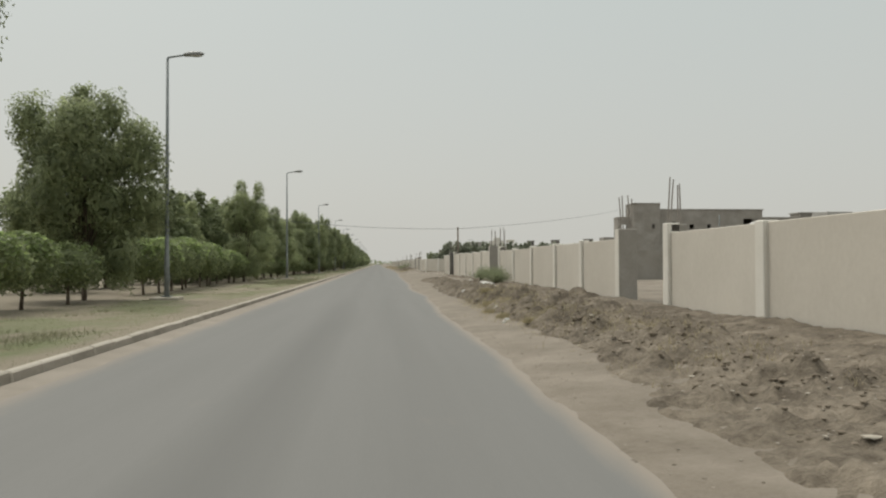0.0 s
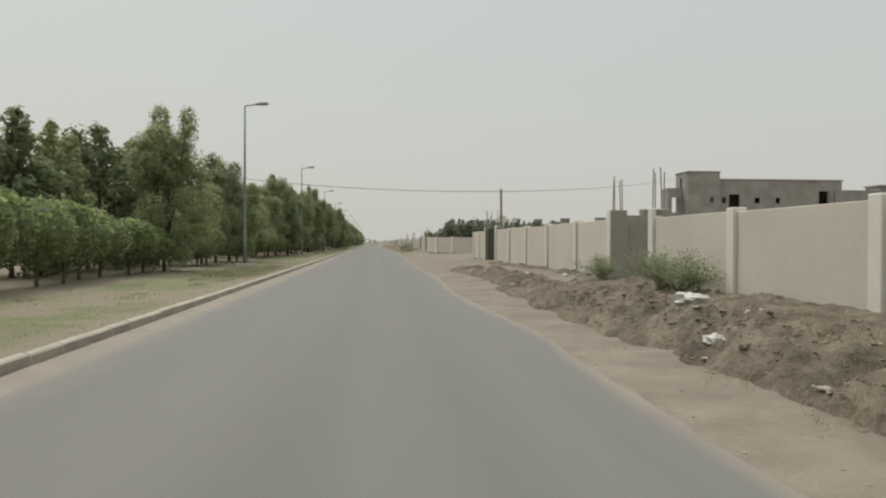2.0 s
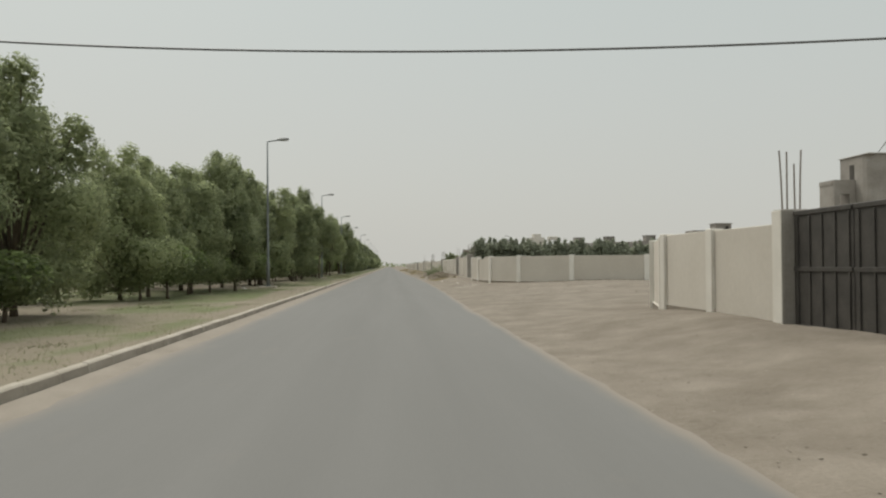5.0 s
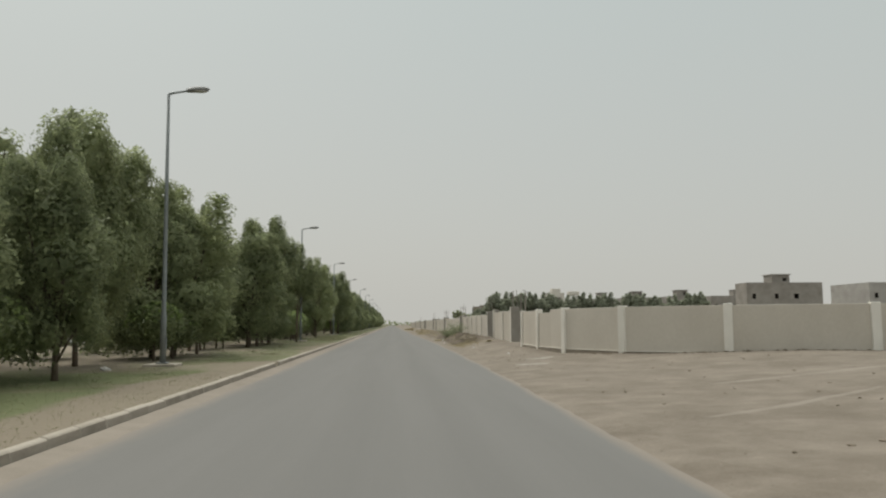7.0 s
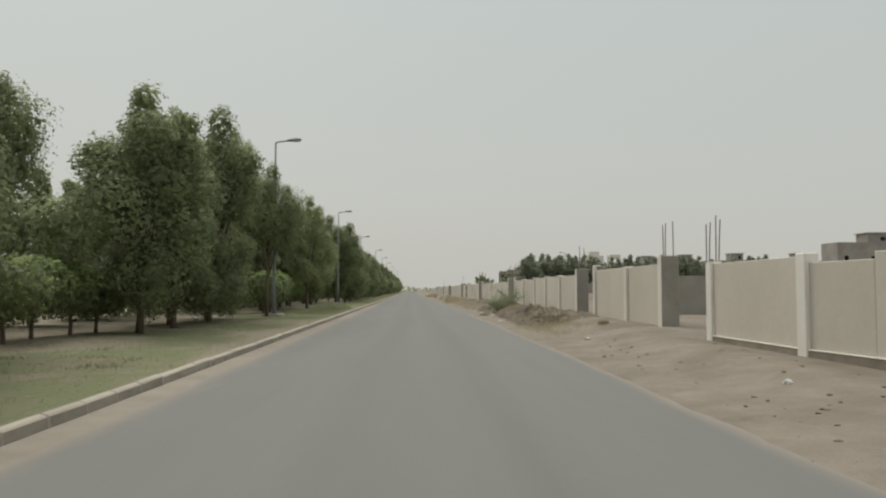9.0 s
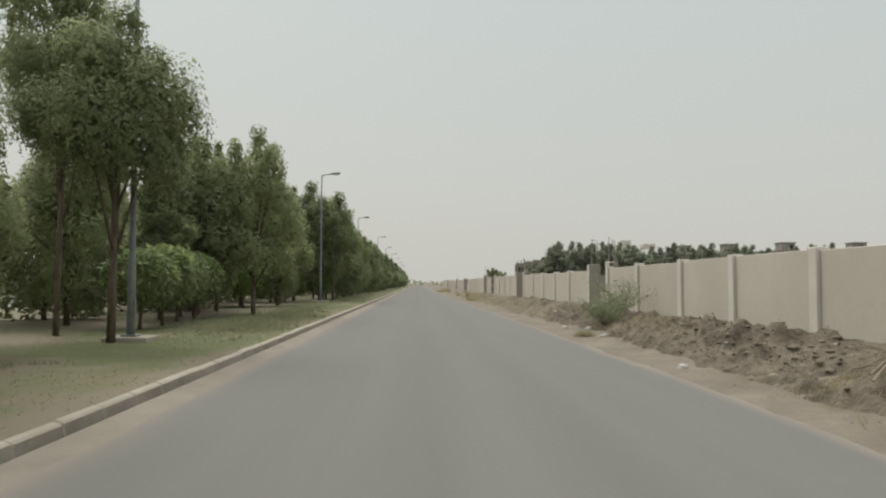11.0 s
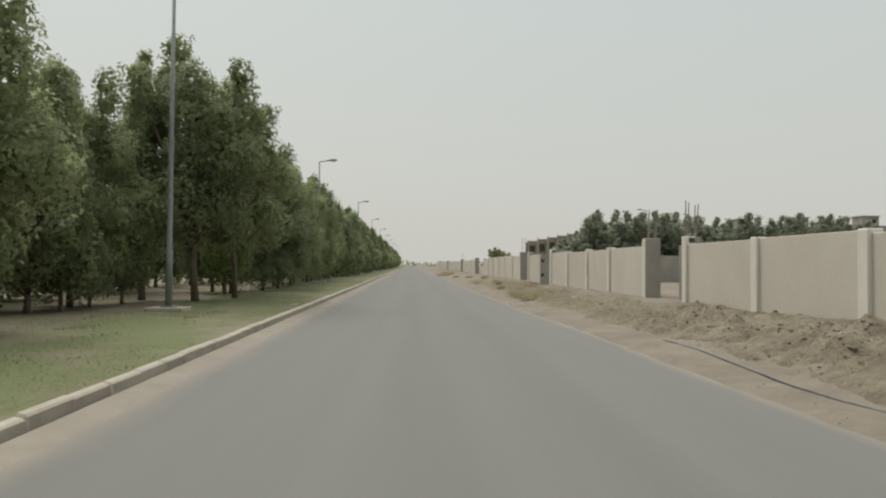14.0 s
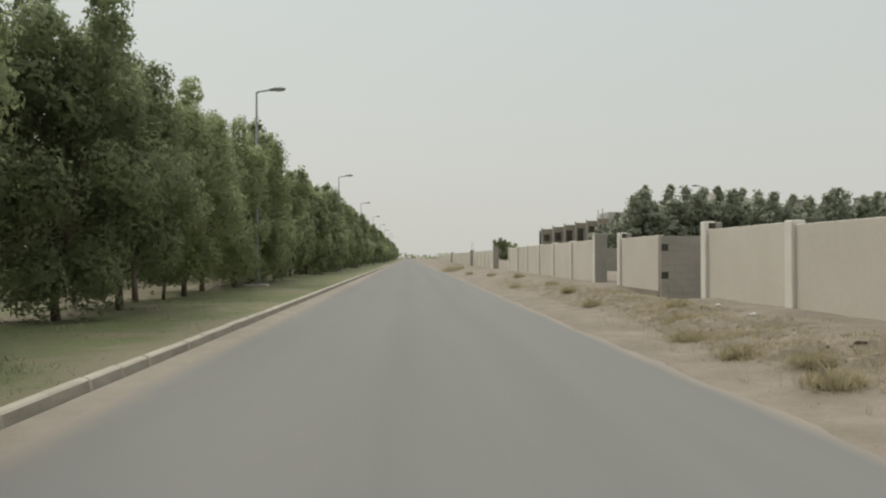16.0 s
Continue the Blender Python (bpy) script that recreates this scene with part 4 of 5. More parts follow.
# main row: distance along the road and height of each crown
ROW_NEAR = [(55.6, 7.3, -8.95), (64.0, 5.0, -11.5), (67.2, 5.4, -9.9), (70.4, 6.9, -9.7), (75.0, 7.0, -9.7), (84.0, 6.0), (87.6, 6.1), (91.5, 6.1, -9.3), (95.0, 6.4, -7.9), (96.6, 7.0, -11.1), (107.0, 7.1, -9.3), (108.9, 7.2, -9.0), (121.2, 7.5, -8.2), (124.8, 7.7, -8.3)]
ROW_FAR = [(127.2, 7.4, -9.2), (129.8, 8.8, -8.4), (133.2, 6.3, -9.4), (143.6, 6.8, -11.4), (150.4, 7.2, -9.4), (154.8, 7.2, -10.9), (158.4, 7.6, -12.4), (162.0, 7.8, -13.0), (164.2, 7.6, -10.7), (165.9, 7.8, -8.9), (171.6, 6.6, -10.4), (174.6, 7.2, -10.6), (178.0, 9.1, -7.9), (180.8, 8.2, -7.2), (184.6, 7.3, -8.2), (187.0, 6.6, -9.6), (189.6, 7.4, -7.8), (192.6, 7.3, -7.6), (196.0, 6.7, -8.4), (199.5, 7.5, -8.0), (203.2, 6.9, -8.4), (207.0, 7.4, -8.0), (211.0, 7.3, -8.2)]
rnd = random.Random(11)
for i, row in enumerate(ROW_NEAR + ROW_FAR):
    y, h = row[0], row[1]
    x = row[2] if len(row) > 2 else float(np.interp(y, [95, 110, 150, 165], [-10.1, -9.2, -9.0, -8.4])) + rnd.uniform(-0.3, 0.3)
    plant(OPEN if 176 < y < 186 else VARIANTS[i % 5], x, y, 0.12, h, rnd.uniform(0, 6.28), 0.84 if y == 55.6 else 0.95 if h < 6.5 or y > 183 else 1.22 if y == 108.9 else 1.08)
plant(OPEN, -7.3, 151.4, 0.12, 7.9, 0.7, 0.82)
plant(SPIRE, -10.0, 178.9, 0.12, 8.9, 2.7, 1.05)
plant(BROAD, -9.9, 101.2, 0.12, 8.3, 4.0, 0.82)
plant(HIGH, -7.3, 136.6, 0.12, 6.1, 1.2, 0.90)
plant(HIGH, -9.9, 115.0, 0.12, 5.8, 2.2, 0.72)
plant(VARIANTS[3], -8.7, 111.6, 0.12, 7.0, 1.3, 0.75)
plant(HIGH, -9.7, 139.2, 0.12, 8.0, 3.4, 0.66)
for y, h in ((49.5, 6.0), (53.5, 6.2), (58.5, 6.8), (62.5, 6.6)):
    plant(MID[int(y) % 2], -12.6, y, 0.12, h, y, 1.0)
plant(HIGH, -10.15, 18.0, 0.12, 8.8, 1.0, 0.94)
plant(BROAD, -9.85, 28.3, 0.12, 7.8, 2.0, 0.87)
for y, h in ((147.0, 6.9), (149.7, 7.6), (152.5, 7.7), (155.0, 7.9)):
    plant(SPIRE, -9.7 + rnd.uniform(-0.2, 0.2), y, 0.12, h, rnd.uniform(0, 6.28))
y = 214.0
while y < 280:
    plant(MID[int(y) % 2], -8.5 + rnd.uniform(-0.5, 0.5), y, 0.12, rnd.uniform(7.3, 8.6), rnd.uniform(0, 6.28))
    y += rnd.uniform(3.8, 5.0)
while y < 640:
    plant(FAR[int(y) % 2], -9.3 + rnd.uniform(-0.7, 0.7), y, 0.12, rnd.uniform(7.4, 9.0), rnd.uniform(0, 6.28), 1.2)
    y += rnd.uniform(5.0, 7.0)
# second row, farther from the road
y = 36.0
while y < 330:
    h = float(np.interp(y, [36, 60, 100, 130, 170, 200, 330], [5.0, 5.2, 5.4, 5.8, 6.4, 6.6, 7.0])) * rnd.uniform(0.85, 1.1)
    plant(MID[int(y) % 2] if y < 200 else FAR[int(y) % 2], -14.2 + rnd.uniform(-0.8, 0.8), y, 0.12, h, rnd.uniform(0, 6.28), 1.05)
    y += rnd.uniform(5.4, 7.6) if y < 120 else rnd.uniform(4.4, 6.0)

# trees behind the plots and far off
y = 0
rnd = random.Random(21)
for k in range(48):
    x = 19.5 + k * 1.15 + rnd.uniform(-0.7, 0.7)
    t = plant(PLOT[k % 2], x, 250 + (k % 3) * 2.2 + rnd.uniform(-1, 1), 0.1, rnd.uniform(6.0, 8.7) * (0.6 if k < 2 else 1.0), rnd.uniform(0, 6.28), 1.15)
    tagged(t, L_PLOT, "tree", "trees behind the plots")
for x, y, h in ((29.5, 420, 7.6), (32.5, 424, 6.4), (-18, 560, 9), (-30, 600, 8)):
    t = plant(FAR[0], x, y, 0.1, h, x, 1.3)
    tagged(t, "lone dark green tree far down the road", "tree", "far trees")


def build_tree_belt():
    rnd = random.Random(5)
    v, f = [], []
    for k in range(2600):
        x = rnd.uniform(-420, 520)
        y = 900 + 0.1 * abs(x) + rnd.uniform(-20, 20)
        top = 5 + 3 * noise.noise((x * 0.03, 0, 7)) + 1.5 * noise.noise((x * 0.15, 3, 7))
        leaf_quads([(x, y, rnd.uniform(0, max(1.0, top)))], [(0, -0.3, 0.5)], 2.8, rnd, v, f)
    tagged(new("tree_belt", mesh_of("tree_belt", v, f, M_LEAF)), "low belt of dusty trees on the horizon", "trees", kind="stuff")


build_tree_belt()


# ---- clipped shrubs on the median ----
def build_shrub(seed, young, fresh=False):
    t = root("clipped_shrub", (0, 0, 0), "bright green leafy shrub on a short stem" if fresh else "clipped round green shrub on a short stem", "shrub", "clipped shrubs along the median")
    rnd = random.Random(seed)
    tv, tf = [], []
    for k in range(rnd.randint(1, 2)):
        tube([(0.06 * k, 0, -0.1), (0.02 + 0.1 * k, 0.02, 0.4), (0.1 - 0.25 * k, 0.05, 1.0)], [0.06, 0.05, 0.035], 7, tv, tf)
    part_mesh("stem", mesh_of("stem", tv, tf, M_BARK, True), t)
    lv, lf, yv, yf = [], [], [], []
    bv, bf = ball(3)
    for q in bv:
        r = 0.72 * (1 + 0.14 * noise.noise((q[0] * 2.2 + seed, q[1] * 2.2, q[2] * 2.2))) + rnd.uniform(-0.05, 0.05)
        lv.append((q[0] * r, q[1] * r, 1.32 + q[2] * 0.86 * r))
    lf.extend(bf)
    for k in range(1900):
        d = Vector((rnd.gauss(0, 1), rnd.gauss(0, 1), rnd.gauss(0, 1))).normalized()
        lump = 1 + 0.14 * noise.noise(tuple(d * 2.2 + Vector((seed, 0, 0))))
        r = lump * (0.74 + 0.3 * rnd.random())
        p = (d.x * 1.02 * r, d.y * 1.02 * r, 1.32 + d.z * 0.86 * r)
        leaf_quads([p], [tuple(d)], 0.11, rnd, lv, lf)
    for k in range(520 if young else 90):
        a, q = rnd.uniform(0, 6.28), rnd.random() ** 0.5
        top = 1.32 + 0.86 * math.sqrt(max(0, 1 - q * q)) + rnd.uniform(-0.06, 0.20)
        leaf_quads([(q * math.cos(a), q * math.sin(a), top - 0.1)], [(0.4 * math.cos(a) * q, 0.4 * math.sin(a) * q, 0.9)], 0.17, rnd, yv, yf)
    k, n = len(lv), len(lf)
    me = mesh_of("crown", lv + yv, lf + [tuple(i + k for i in p) for p in yf], [M_YOUNG if fresh else M_SHRUB, M_YOUNG], True)
    me.polygons.foreach_set("material_index", [0] * n + [1] * len(yf))
    part_mesh("crown", me, t, label="clipped crown with bright green new shoots on top")
    return t


SHRUBS = [build_shrub(31, True), build_shrub(32, True), build_shrub(33, False), build_shrub(34, True, True)]
rnd = random.Random(41)
for k, (y, h) in enumerate(((20.6, 2.2), (22.8, 2.25), (25.6, 2.1), (33.6, 2.4), (35.6, 2.5), (37.6, 2.6), (39.6, 2.65), (41.6, 2.7), (43.6, 2.6), (45.6, 2.55), (47.6, 2.45), (49.6, 2.35), (51.6, 2.2), (53.6, 2.05), (62.5, 2.2), (64.6, 2.25),
                            (72.6, 1.7), (83.5, 2.4), (86.0, 2.3), (90.0, 2.2), (93.0, 2.1), (104.9, 2.2), (106.8, 2.0), (116.4, 2.2), (118.2, 2.2), (120.0, 2.1), (121.8, 2.0),
                            (141.4, 2.3), (143.2, 2.5), (145.4, 2.6), (147.6, 2.45), (162.0, 3.0), (172.4, 2.8), (174.2, 2.5), (176.0, 2.2), (184.2, 2.7), (198.0, 2.0), (209, 2.2))):
    s = h / 2.25
    src = SHRUBS[3 if y in (162.0, 184.2) else k % 3]
    m = Matrix.LocRotScale(((-10.3 if y == 162.0 else -9.4 if y < 60 else -8.9 if y < 100 else -9.7 if 116 < y < 123 or 172 < y < 177 else -8.4) + rnd.uniform(-0.25, 0.25), y, 0.12), Euler((0, 0, rnd.uniform(0, 6.28))), (1.3, 1.3, s) if y == 162.0 else (1.05, 1.05, s))
    if k < 3 or y == 162.0:
        src.matrix_basis = m
    else:
        c = copy_thing(src, Matrix())
        c.matrix_basis = m


# ---- grass ----
def build_grass():
    rnd = random.Random(51)
    v, f = [], []
    n = 0
    while n < 38000:
        y = rnd.uniform(4, 215)
        x = rnd.uniform(-9.5, -3.95)
        if noise2(x, y, 0.22, 11.0) + 0.25 * noise2(x, y, 1.3, 12.0) < rnd.uniform(-0.45, 0.30):
            continue
        n += 1
        hgt = rnd.uniform(0.012, 0.032)
        z = ground_height(x, y)
        for b in range(3):
            a = rnd.uniform(0, 6.28)
            dx, dy, k = math.cos(a), math.sin(a), len(v)
            w, ln = 0.005, rnd.uniform(0.6, 1.6) * hgt
            v.extend(((x - dy * w, y + dx * w, z - 0.01), (x + dy * w, y - dx * w, z - 0.01), (x + dx * ln, y + dy * ln, z + hgt)))
            f.append((k, k + 1, k + 2))
    tagged(new("grass", mesh_of("grass", v, f, M_GRASS)), "short patchy green and dry grass on the median", "grass", kind="stuff")
    v, f = [], []
    for cx, cy, sx, sy, m in ((-5.9, 149, 1.7, 7, 7000), (-5.4, 142, 1.5, 4, 3500), (-5.3, 52.0, 1.3, 4.0, 1800), (-5.6, 59.5, 1.6, 5.0, 3200), (-6.5, 158, 1.4, 4, 1200), (-5.3, 14, 0.7, 1.5, 500)) + tuple((rnd.uniform(-9.0, -4.6), rnd.uniform(8, 200), rnd.uniform(0.2, 0.5), rnd.uniform(0.3, 0.9), 60) for _ in range(110)):
        for _ in range(m):
            x, y = cx + rnd.gauss(0, 0.5) * sx, cy + rnd.gauss(0, 0.5) * sy
            if x > KERB_X - 0.3:
                continue
            z, hgt = ground_height(x, y), rnd.uniform(0.04, 0.11) * (1.0 if m > 60 else 0.8)
            for b in range(3):
                a, k = rnd.uniform(0, 6.28), len(v)
                dx, dy, w, ln = math.cos(a), math.sin(a), 0.0042, rnd.uniform(0.3, 1.0) * hgt
                v.extend(((x - dy * w, y + dx * w, z - 0.01), (x + dy * w, y - dx * w, z - 0.01), (x + dx * ln, y + dy * ln, z + hgt)))
                f.append((k, k + 1, k + 2))
    tagged(new("tall_grass", mesh_of("tall_grass", v, f, M_FEATHER)), "pale feathery tall grass on the median", "grass", kind="stuff")


build_grass()


# ---- dug soil along the wall ----
def berm_profile(x, y, lo, hi, crest, width, tall, seed):
    ends = smooth(lo, lo + 3.0, y) * (1 - smooth(hi - 3.5, hi, y))
    c = crest + 0.35 * noise2(seed, y, 0.11) + 0.18 * noise2(seed + 4, y, 0.5) - (0.38 * (1 - smooth(3, 15, y)) if lo < 0 else 0.0)
    wd = width * (1.25 - 0.25 * smooth(4, 16, y)) * (1 + 0.30 * noise2(seed + 9, y, 0.16) + 0.22 * noise2(seed + 12, y, 0.7))
    late = smooth(40.0, 45.0, y) if lo < 0 else 0.0    # the first heap ends in a narrow smooth furrow ridge
    wd *= 1 - 0.30 * late
    s = max(0.0, 1 - ((x - c) / wd) ** 2)
    lumps = 0.60 + 0.55 * noise2(x, y, 0.6, seed) + 0.60 * noise2(x, y, 1.7, seed + 1) + 0.45 * noise2(x, y, 4.0, seed + 2)
    patch = 0.5 + 0.5 * smooth(-0.30, 0.12, noise2(x, y, 0.45, seed + 20) + 0.5 * noise2(x, y, 1.3, seed + 21) + 0.4 * late)
    tall = tall * float(np.interp(y, [9, 17, 38, 47, 100, 101], [0.65, 1.0, 1.0, 0.62, 0.62, 1.0]))
    h = tall * ends * s ** 0.7 * max(0.10, lumps) * patch
    h += ends * (s > 0) * (0.10 * noise2(x, y, 2.6, seed + 3) + 0.16 * abs(noise2(x, y, 3.6, seed + 5)) - 0.12 * abs(noise2(x, y, 6.5, seed + 6)) + 0.07 * noise2(x, y, 10.0, seed + 7)) * min(1, s * 4) * min(1.0, tall * 3.5) * patch * (1 - 0.55 * late) * (0.6 if lo > 140 else 1.0)
    h -= 0.03 + 0.06 * (1 - min(1.0, s * 5 * ends))
    if tall > 0.2 and x > c:                     # loose soil spread from the ridge back to the wall
        rough = 0.05 * noise2(x, y, 1.4, seed + 30) + 0.05 * abs(noise2(x, y, 3.2, seed + 31)) + 0.035 * noise2(x, y, 7.0, seed + 32)
        h = max(h, ends * (0.055 + rough + 0.05 * noise2(x, y, 0.35, seed + 33)) - 0.03 * (1 - ends) - 0.22 * late)
    return h


def build_berm(lo, hi, crest, width, tall, seed, label, mat):
    xs = list(np.arange(crest - width * 1.9, WALL_X - 0.03 if tall > 0.38 else min(WALL_X - 0.03, crest + width * 1.5), 0.085))
    ys = list(np.arange(lo, hi, 0.10))
    v = [(x, y, ground_height(x, y) + berm_profile(x, y, lo, hi, crest, width, tall, seed)) for y in ys for x in xs]
    n = len(xs)
    f = [(j * n + i, j * n + i + 1, (j + 1) * n + i + 1, (j + 1) * n + i) for j in range(len(ys) - 1) for i in range(n - 1)]
    ob = tagged(new("soil_heap", mesh_of("soil_heap", v, f, mat, True)), label, "soil", "heaps of dug soil", "stuff")
    rnd = random.Random(int(seed * 10))
    cv, cf = [], []
    for _ in range(int((hi - lo) * (150 if tall > 0.37 else 90 if tall > 0.3 else 40))):
        y, x = rnd.uniform(lo + 1, hi - 1), crest + width * rnd.triangular(-1.0, 1.7, 0.1)
        if not xs[0] < x < xs[-1] - 0.15 or (lo < 0 and y > 42 and (x > crest + 0.7 or rnd.random() < 0.6)):
            continue
        z = ground_height(x, y) + max(0, berm_profile(x, y, lo, hi, crest, width, tall, seed))
        r = rnd.uniform(0.012, 0.036) if rnd.random() < 0.92 else rnd.uniform(0.036, 0.085)
        lump(cv, cf, (x, y, z - r * 0.30), r, rnd, 0.7)
    pv, pf = [], []
    for _ in range(int((hi - lo) * (42 if tall > 0.37 else 20 if tall > 0.3 else 14))):
        y, x = rnd.uniform(lo + 1, hi - 1), crest + width * rnd.triangular(-1.25, 1.8, -0.2)
        if xs[0] < x < xs[-1] - 0.2 and not (lo < 0 and y > 42 and rnd.random() < 0.75):
            z = ground_height(x, y) + max(0, berm_profile(x, y, lo, hi, crest, width, tall, seed))
            r = rnd.uniform(0.010, 0.030) if rnd.random() < 0.90 else rnd.uniform(0.03, 0.065)
            lump(pv, pf, (x, y, z - r * 0.2), r, rnd, 0.42)
    tagged(new("rubble", mesh_of("rubble", pv, pf, M_STONE)), "broken pale rubble and lumps in the dug soil", "rubble", "heaps of dug soil", "stuff")
    tagged(new("soil_clods", mesh_of("soil_clods", cv, cf, M_CLOD)), "loose brown clods on the soil heap", "soil", "heaps of dug soil", "stuff")
    return ob


ICO = None


def lump(verts, faces, at, r, rnd, flat=0.75):
    """A rough twenty-sided lump."""
    global ICO
    if ICO is None:
        bm = bmesh.new()
        bmesh.ops.create_icosphere(bm, subdivisions=1, radius=1.0)
        ICO = ([tuple(q.co) for q in bm.verts], [tuple(q.index for q in p.verts) for p in bm.faces])
        bm.free()
    k = len(verts)
    sx, sy, sz = rnd.uniform(0.7, 1.4), rnd.uniform(0.7, 1.4), flat * rnd.uniform(0.6, 1.1)
    for q in ICO[0]:
        s = r * rnd.uniform(0.75, 1.2)
        verts.append((at[0] + q[0] * s * sx, at[1] + q[1] * s * sy, at[2] + q[2] * s * sz))
    faces.extend(tuple(i + k for i in p) for p in ICO[1])


DARK_HEAP, LOW_RIDGE, TAN_HEAP = "long heap of freshly dug dark brown soil", "low ridge of dug soil along the wall foot", "low spread of dusty dug soil"
BERMS = ((-8.0, 60.5, 4.6, 1.05, 0.39, 1.3, DARK_HEAP, M_SOIL), (18.5, 61.5, 6.42, 0.40, 0.20, 2.7, LOW_RIDGE, M_SOIL), (124.0, 153.0, 5.35, 1.15, 0.42, 3.9, DARK_HEAP, M_SOIL),
         (147.0, 172.0, 5.2, 1.15, 0.36, 6.3, TAN_HEAP, M_TAN_SOIL), (163.0, 206.0, 5.0, 0.95, 0.17, 5.1, TAN_HEAP, M_TAN_SOIL))
for berm in BERMS:
    build_berm(*berm)


def build_mound(x, y, r, h, seed, mat=M_SAND, label="low mound of pale sand inside an open plot"):
    v, f = [], []
    n = 26
    for j in range(n):
        for i in range(n):
            px, py = (i / (n - 1) * 2 - 1), (j / (n - 1) * 2 - 1)
            d = math.hypot(px, py)
            z = h * max(0.0, 1 - d * d) ** 1.3 * (1 + 0.5 * noise2(px * 2, py * 2, 1.0, seed)) - 0.05
            v.append((x + px * r, y + py * r * 1.3, ground_height(x + px * r, y + py * r * 1.3) + z))
    f = [(j * n + i, j * n + i + 1, (j + 1) * n + i + 1, (j + 1) * n + i) for j in range(n - 1) for i in range(n - 1)]
    tagged(new("sand_mound", mesh_of("sand_mound", v, f, mat, True)), label, "sand", "sand mounds in the plots", "stuff")


for k, (x, y, r, h) in enumerate(((14.5, 33.0, 2.6, 0.3), (19.5, 40.0, 3.5, 0.35), (15.5, 166.0, 3.6, 0.8), (11.5, 170.0, 2.4, 0.5), (12.0, 54.0, 3.0, 0.7), (13.5, 138.0, 3.5, 0.5))):
    build_mound(x, y, r, h, k * 3.3)


build_mound(15.2, 31.5, 0.95, 0.42, 41.0, M_SOIL, "small dark heap of soil inside an open plot")


# ---- stones, litter, dry bushes ----
def build_stones():
    rnd = random.Random(61)
    v, f = [], []
    for _ in range(4200):
        y = rnd.uniform(0, 215)
        x = road_edge(y) + abs(rnd.gauss(0.1, 1.3)) - 0.05
        if x > WALL_X - 0.3 or (70 < y < 112 and rnd.random() < 0.7):
            continue
        lump(v, f, (x, y, ground_height(x, y) + 0.002), rnd.uniform(0.005, 0.017), rnd, 0.42)
    tagged(new("gravel", mesh_of("gravel", v, f, M_GRIT)), "small pale stones scattered on the sandy verge", "stones", kind="stuff")
    v, f = [], []
    for _ in range(150):
        y = rnd.uniform(2, 210)
        x = road_edge(y) + abs(rnd.gauss(0.6, 1.0)) + 0.2
        if x > WALL_X - 0.3 or (66 < y < 116 and rnd.random() < 0.8):
            continue
        lump(v, f, (x, y, ground_height(x, y) + 0.003), rnd.uniform(0.010, 0.030), rnd, 0.28)
    tagged(new("debris", mesh_of("debris", v, f, M_DEBRIS)), "dark crumbs and rubbish on the sandy verge", "debris", kind="stuff")


build_stones()


def surface(x, y):
    z = ground_height(x, y)
    for lo, hi, c, w, t, s, label, mat in BERMS:
        if lo < y < hi and abs(x - c) < w * 1.5:
            z = max(z, ground_height(x, y) + berm_profile(x, y, lo, hi, c, w, t, s))
    return z


def build_bag(x, y, size, seed):
    rnd = random.Random(seed)
    bm = bmesh.new()
    bmesh.ops.create_icosphere(bm, subdivisions=3, radius=1.0)
    for q in bm.verts:
        n = noise.noise(tuple(q.co * 1.7 + Vector((seed, 0, 0))))
        n2 = noise.noise(tuple(q.co * 4.0 + Vector((0, seed, 0))))
        q.co *= 1 + 0.45 * n + 0.25 * n2
        q.co = Vector((q.co.x * size * 1.3, q.co.y * size, max(q.co.z, -0.35) * size * 0.75))
    me = bpy.data.meshes.new("plastic_bag")
    bm.to_mesh(me)
    bm.free()
    me.materials.append(M_BAG)
    ob = new("plastic_bag", me)
    ob.location = (x, y, surface(x, y) + size * 0.18)
    ob.rotation_euler = (0, 0, rnd.uniform(0, 6.28))
    tagged(ob, "crumpled white plastic bag lying on the soil", "litter", "litter on the verge")


BAGS = ((5.25, 33.2, 0.38), (3.9, 21.3, 0.16), (3.6, 18.0, 0.10), (3.45, 17.4, 0.08), (4.4, 24.6, 0.13), (5.2, 31.0, 0.22), (4.6, 34.5, 0.16), (5.7, 34.7, 0.2), (3.9, 29.5, 0.18), (5.9, 44.0, 0.15), (5.3, 47.0, 0.13),
        (4.3, 139.0, 0.13), (4.5, 141.6, 0.16), (4.1, 143.2, 0.10), (3.9, 132.0, 0.12), (4.9, 149.0, 0.18), (5.2, 178.5, 0.08), (5.0, 181.0, 0.06), (5.7, 186.5, 0.12), (6.0, 188.8, 0.09), (5.0, 108.0, 0.10), (4.6, 118.0, 0.10), (-8.2, 66.5, 0.12), (-8.2, 99.1, 0.20))
for i, (x, y, s) in enumerate(BAGS):
    build_bag(x, y, s * 0.6, 70 + i)


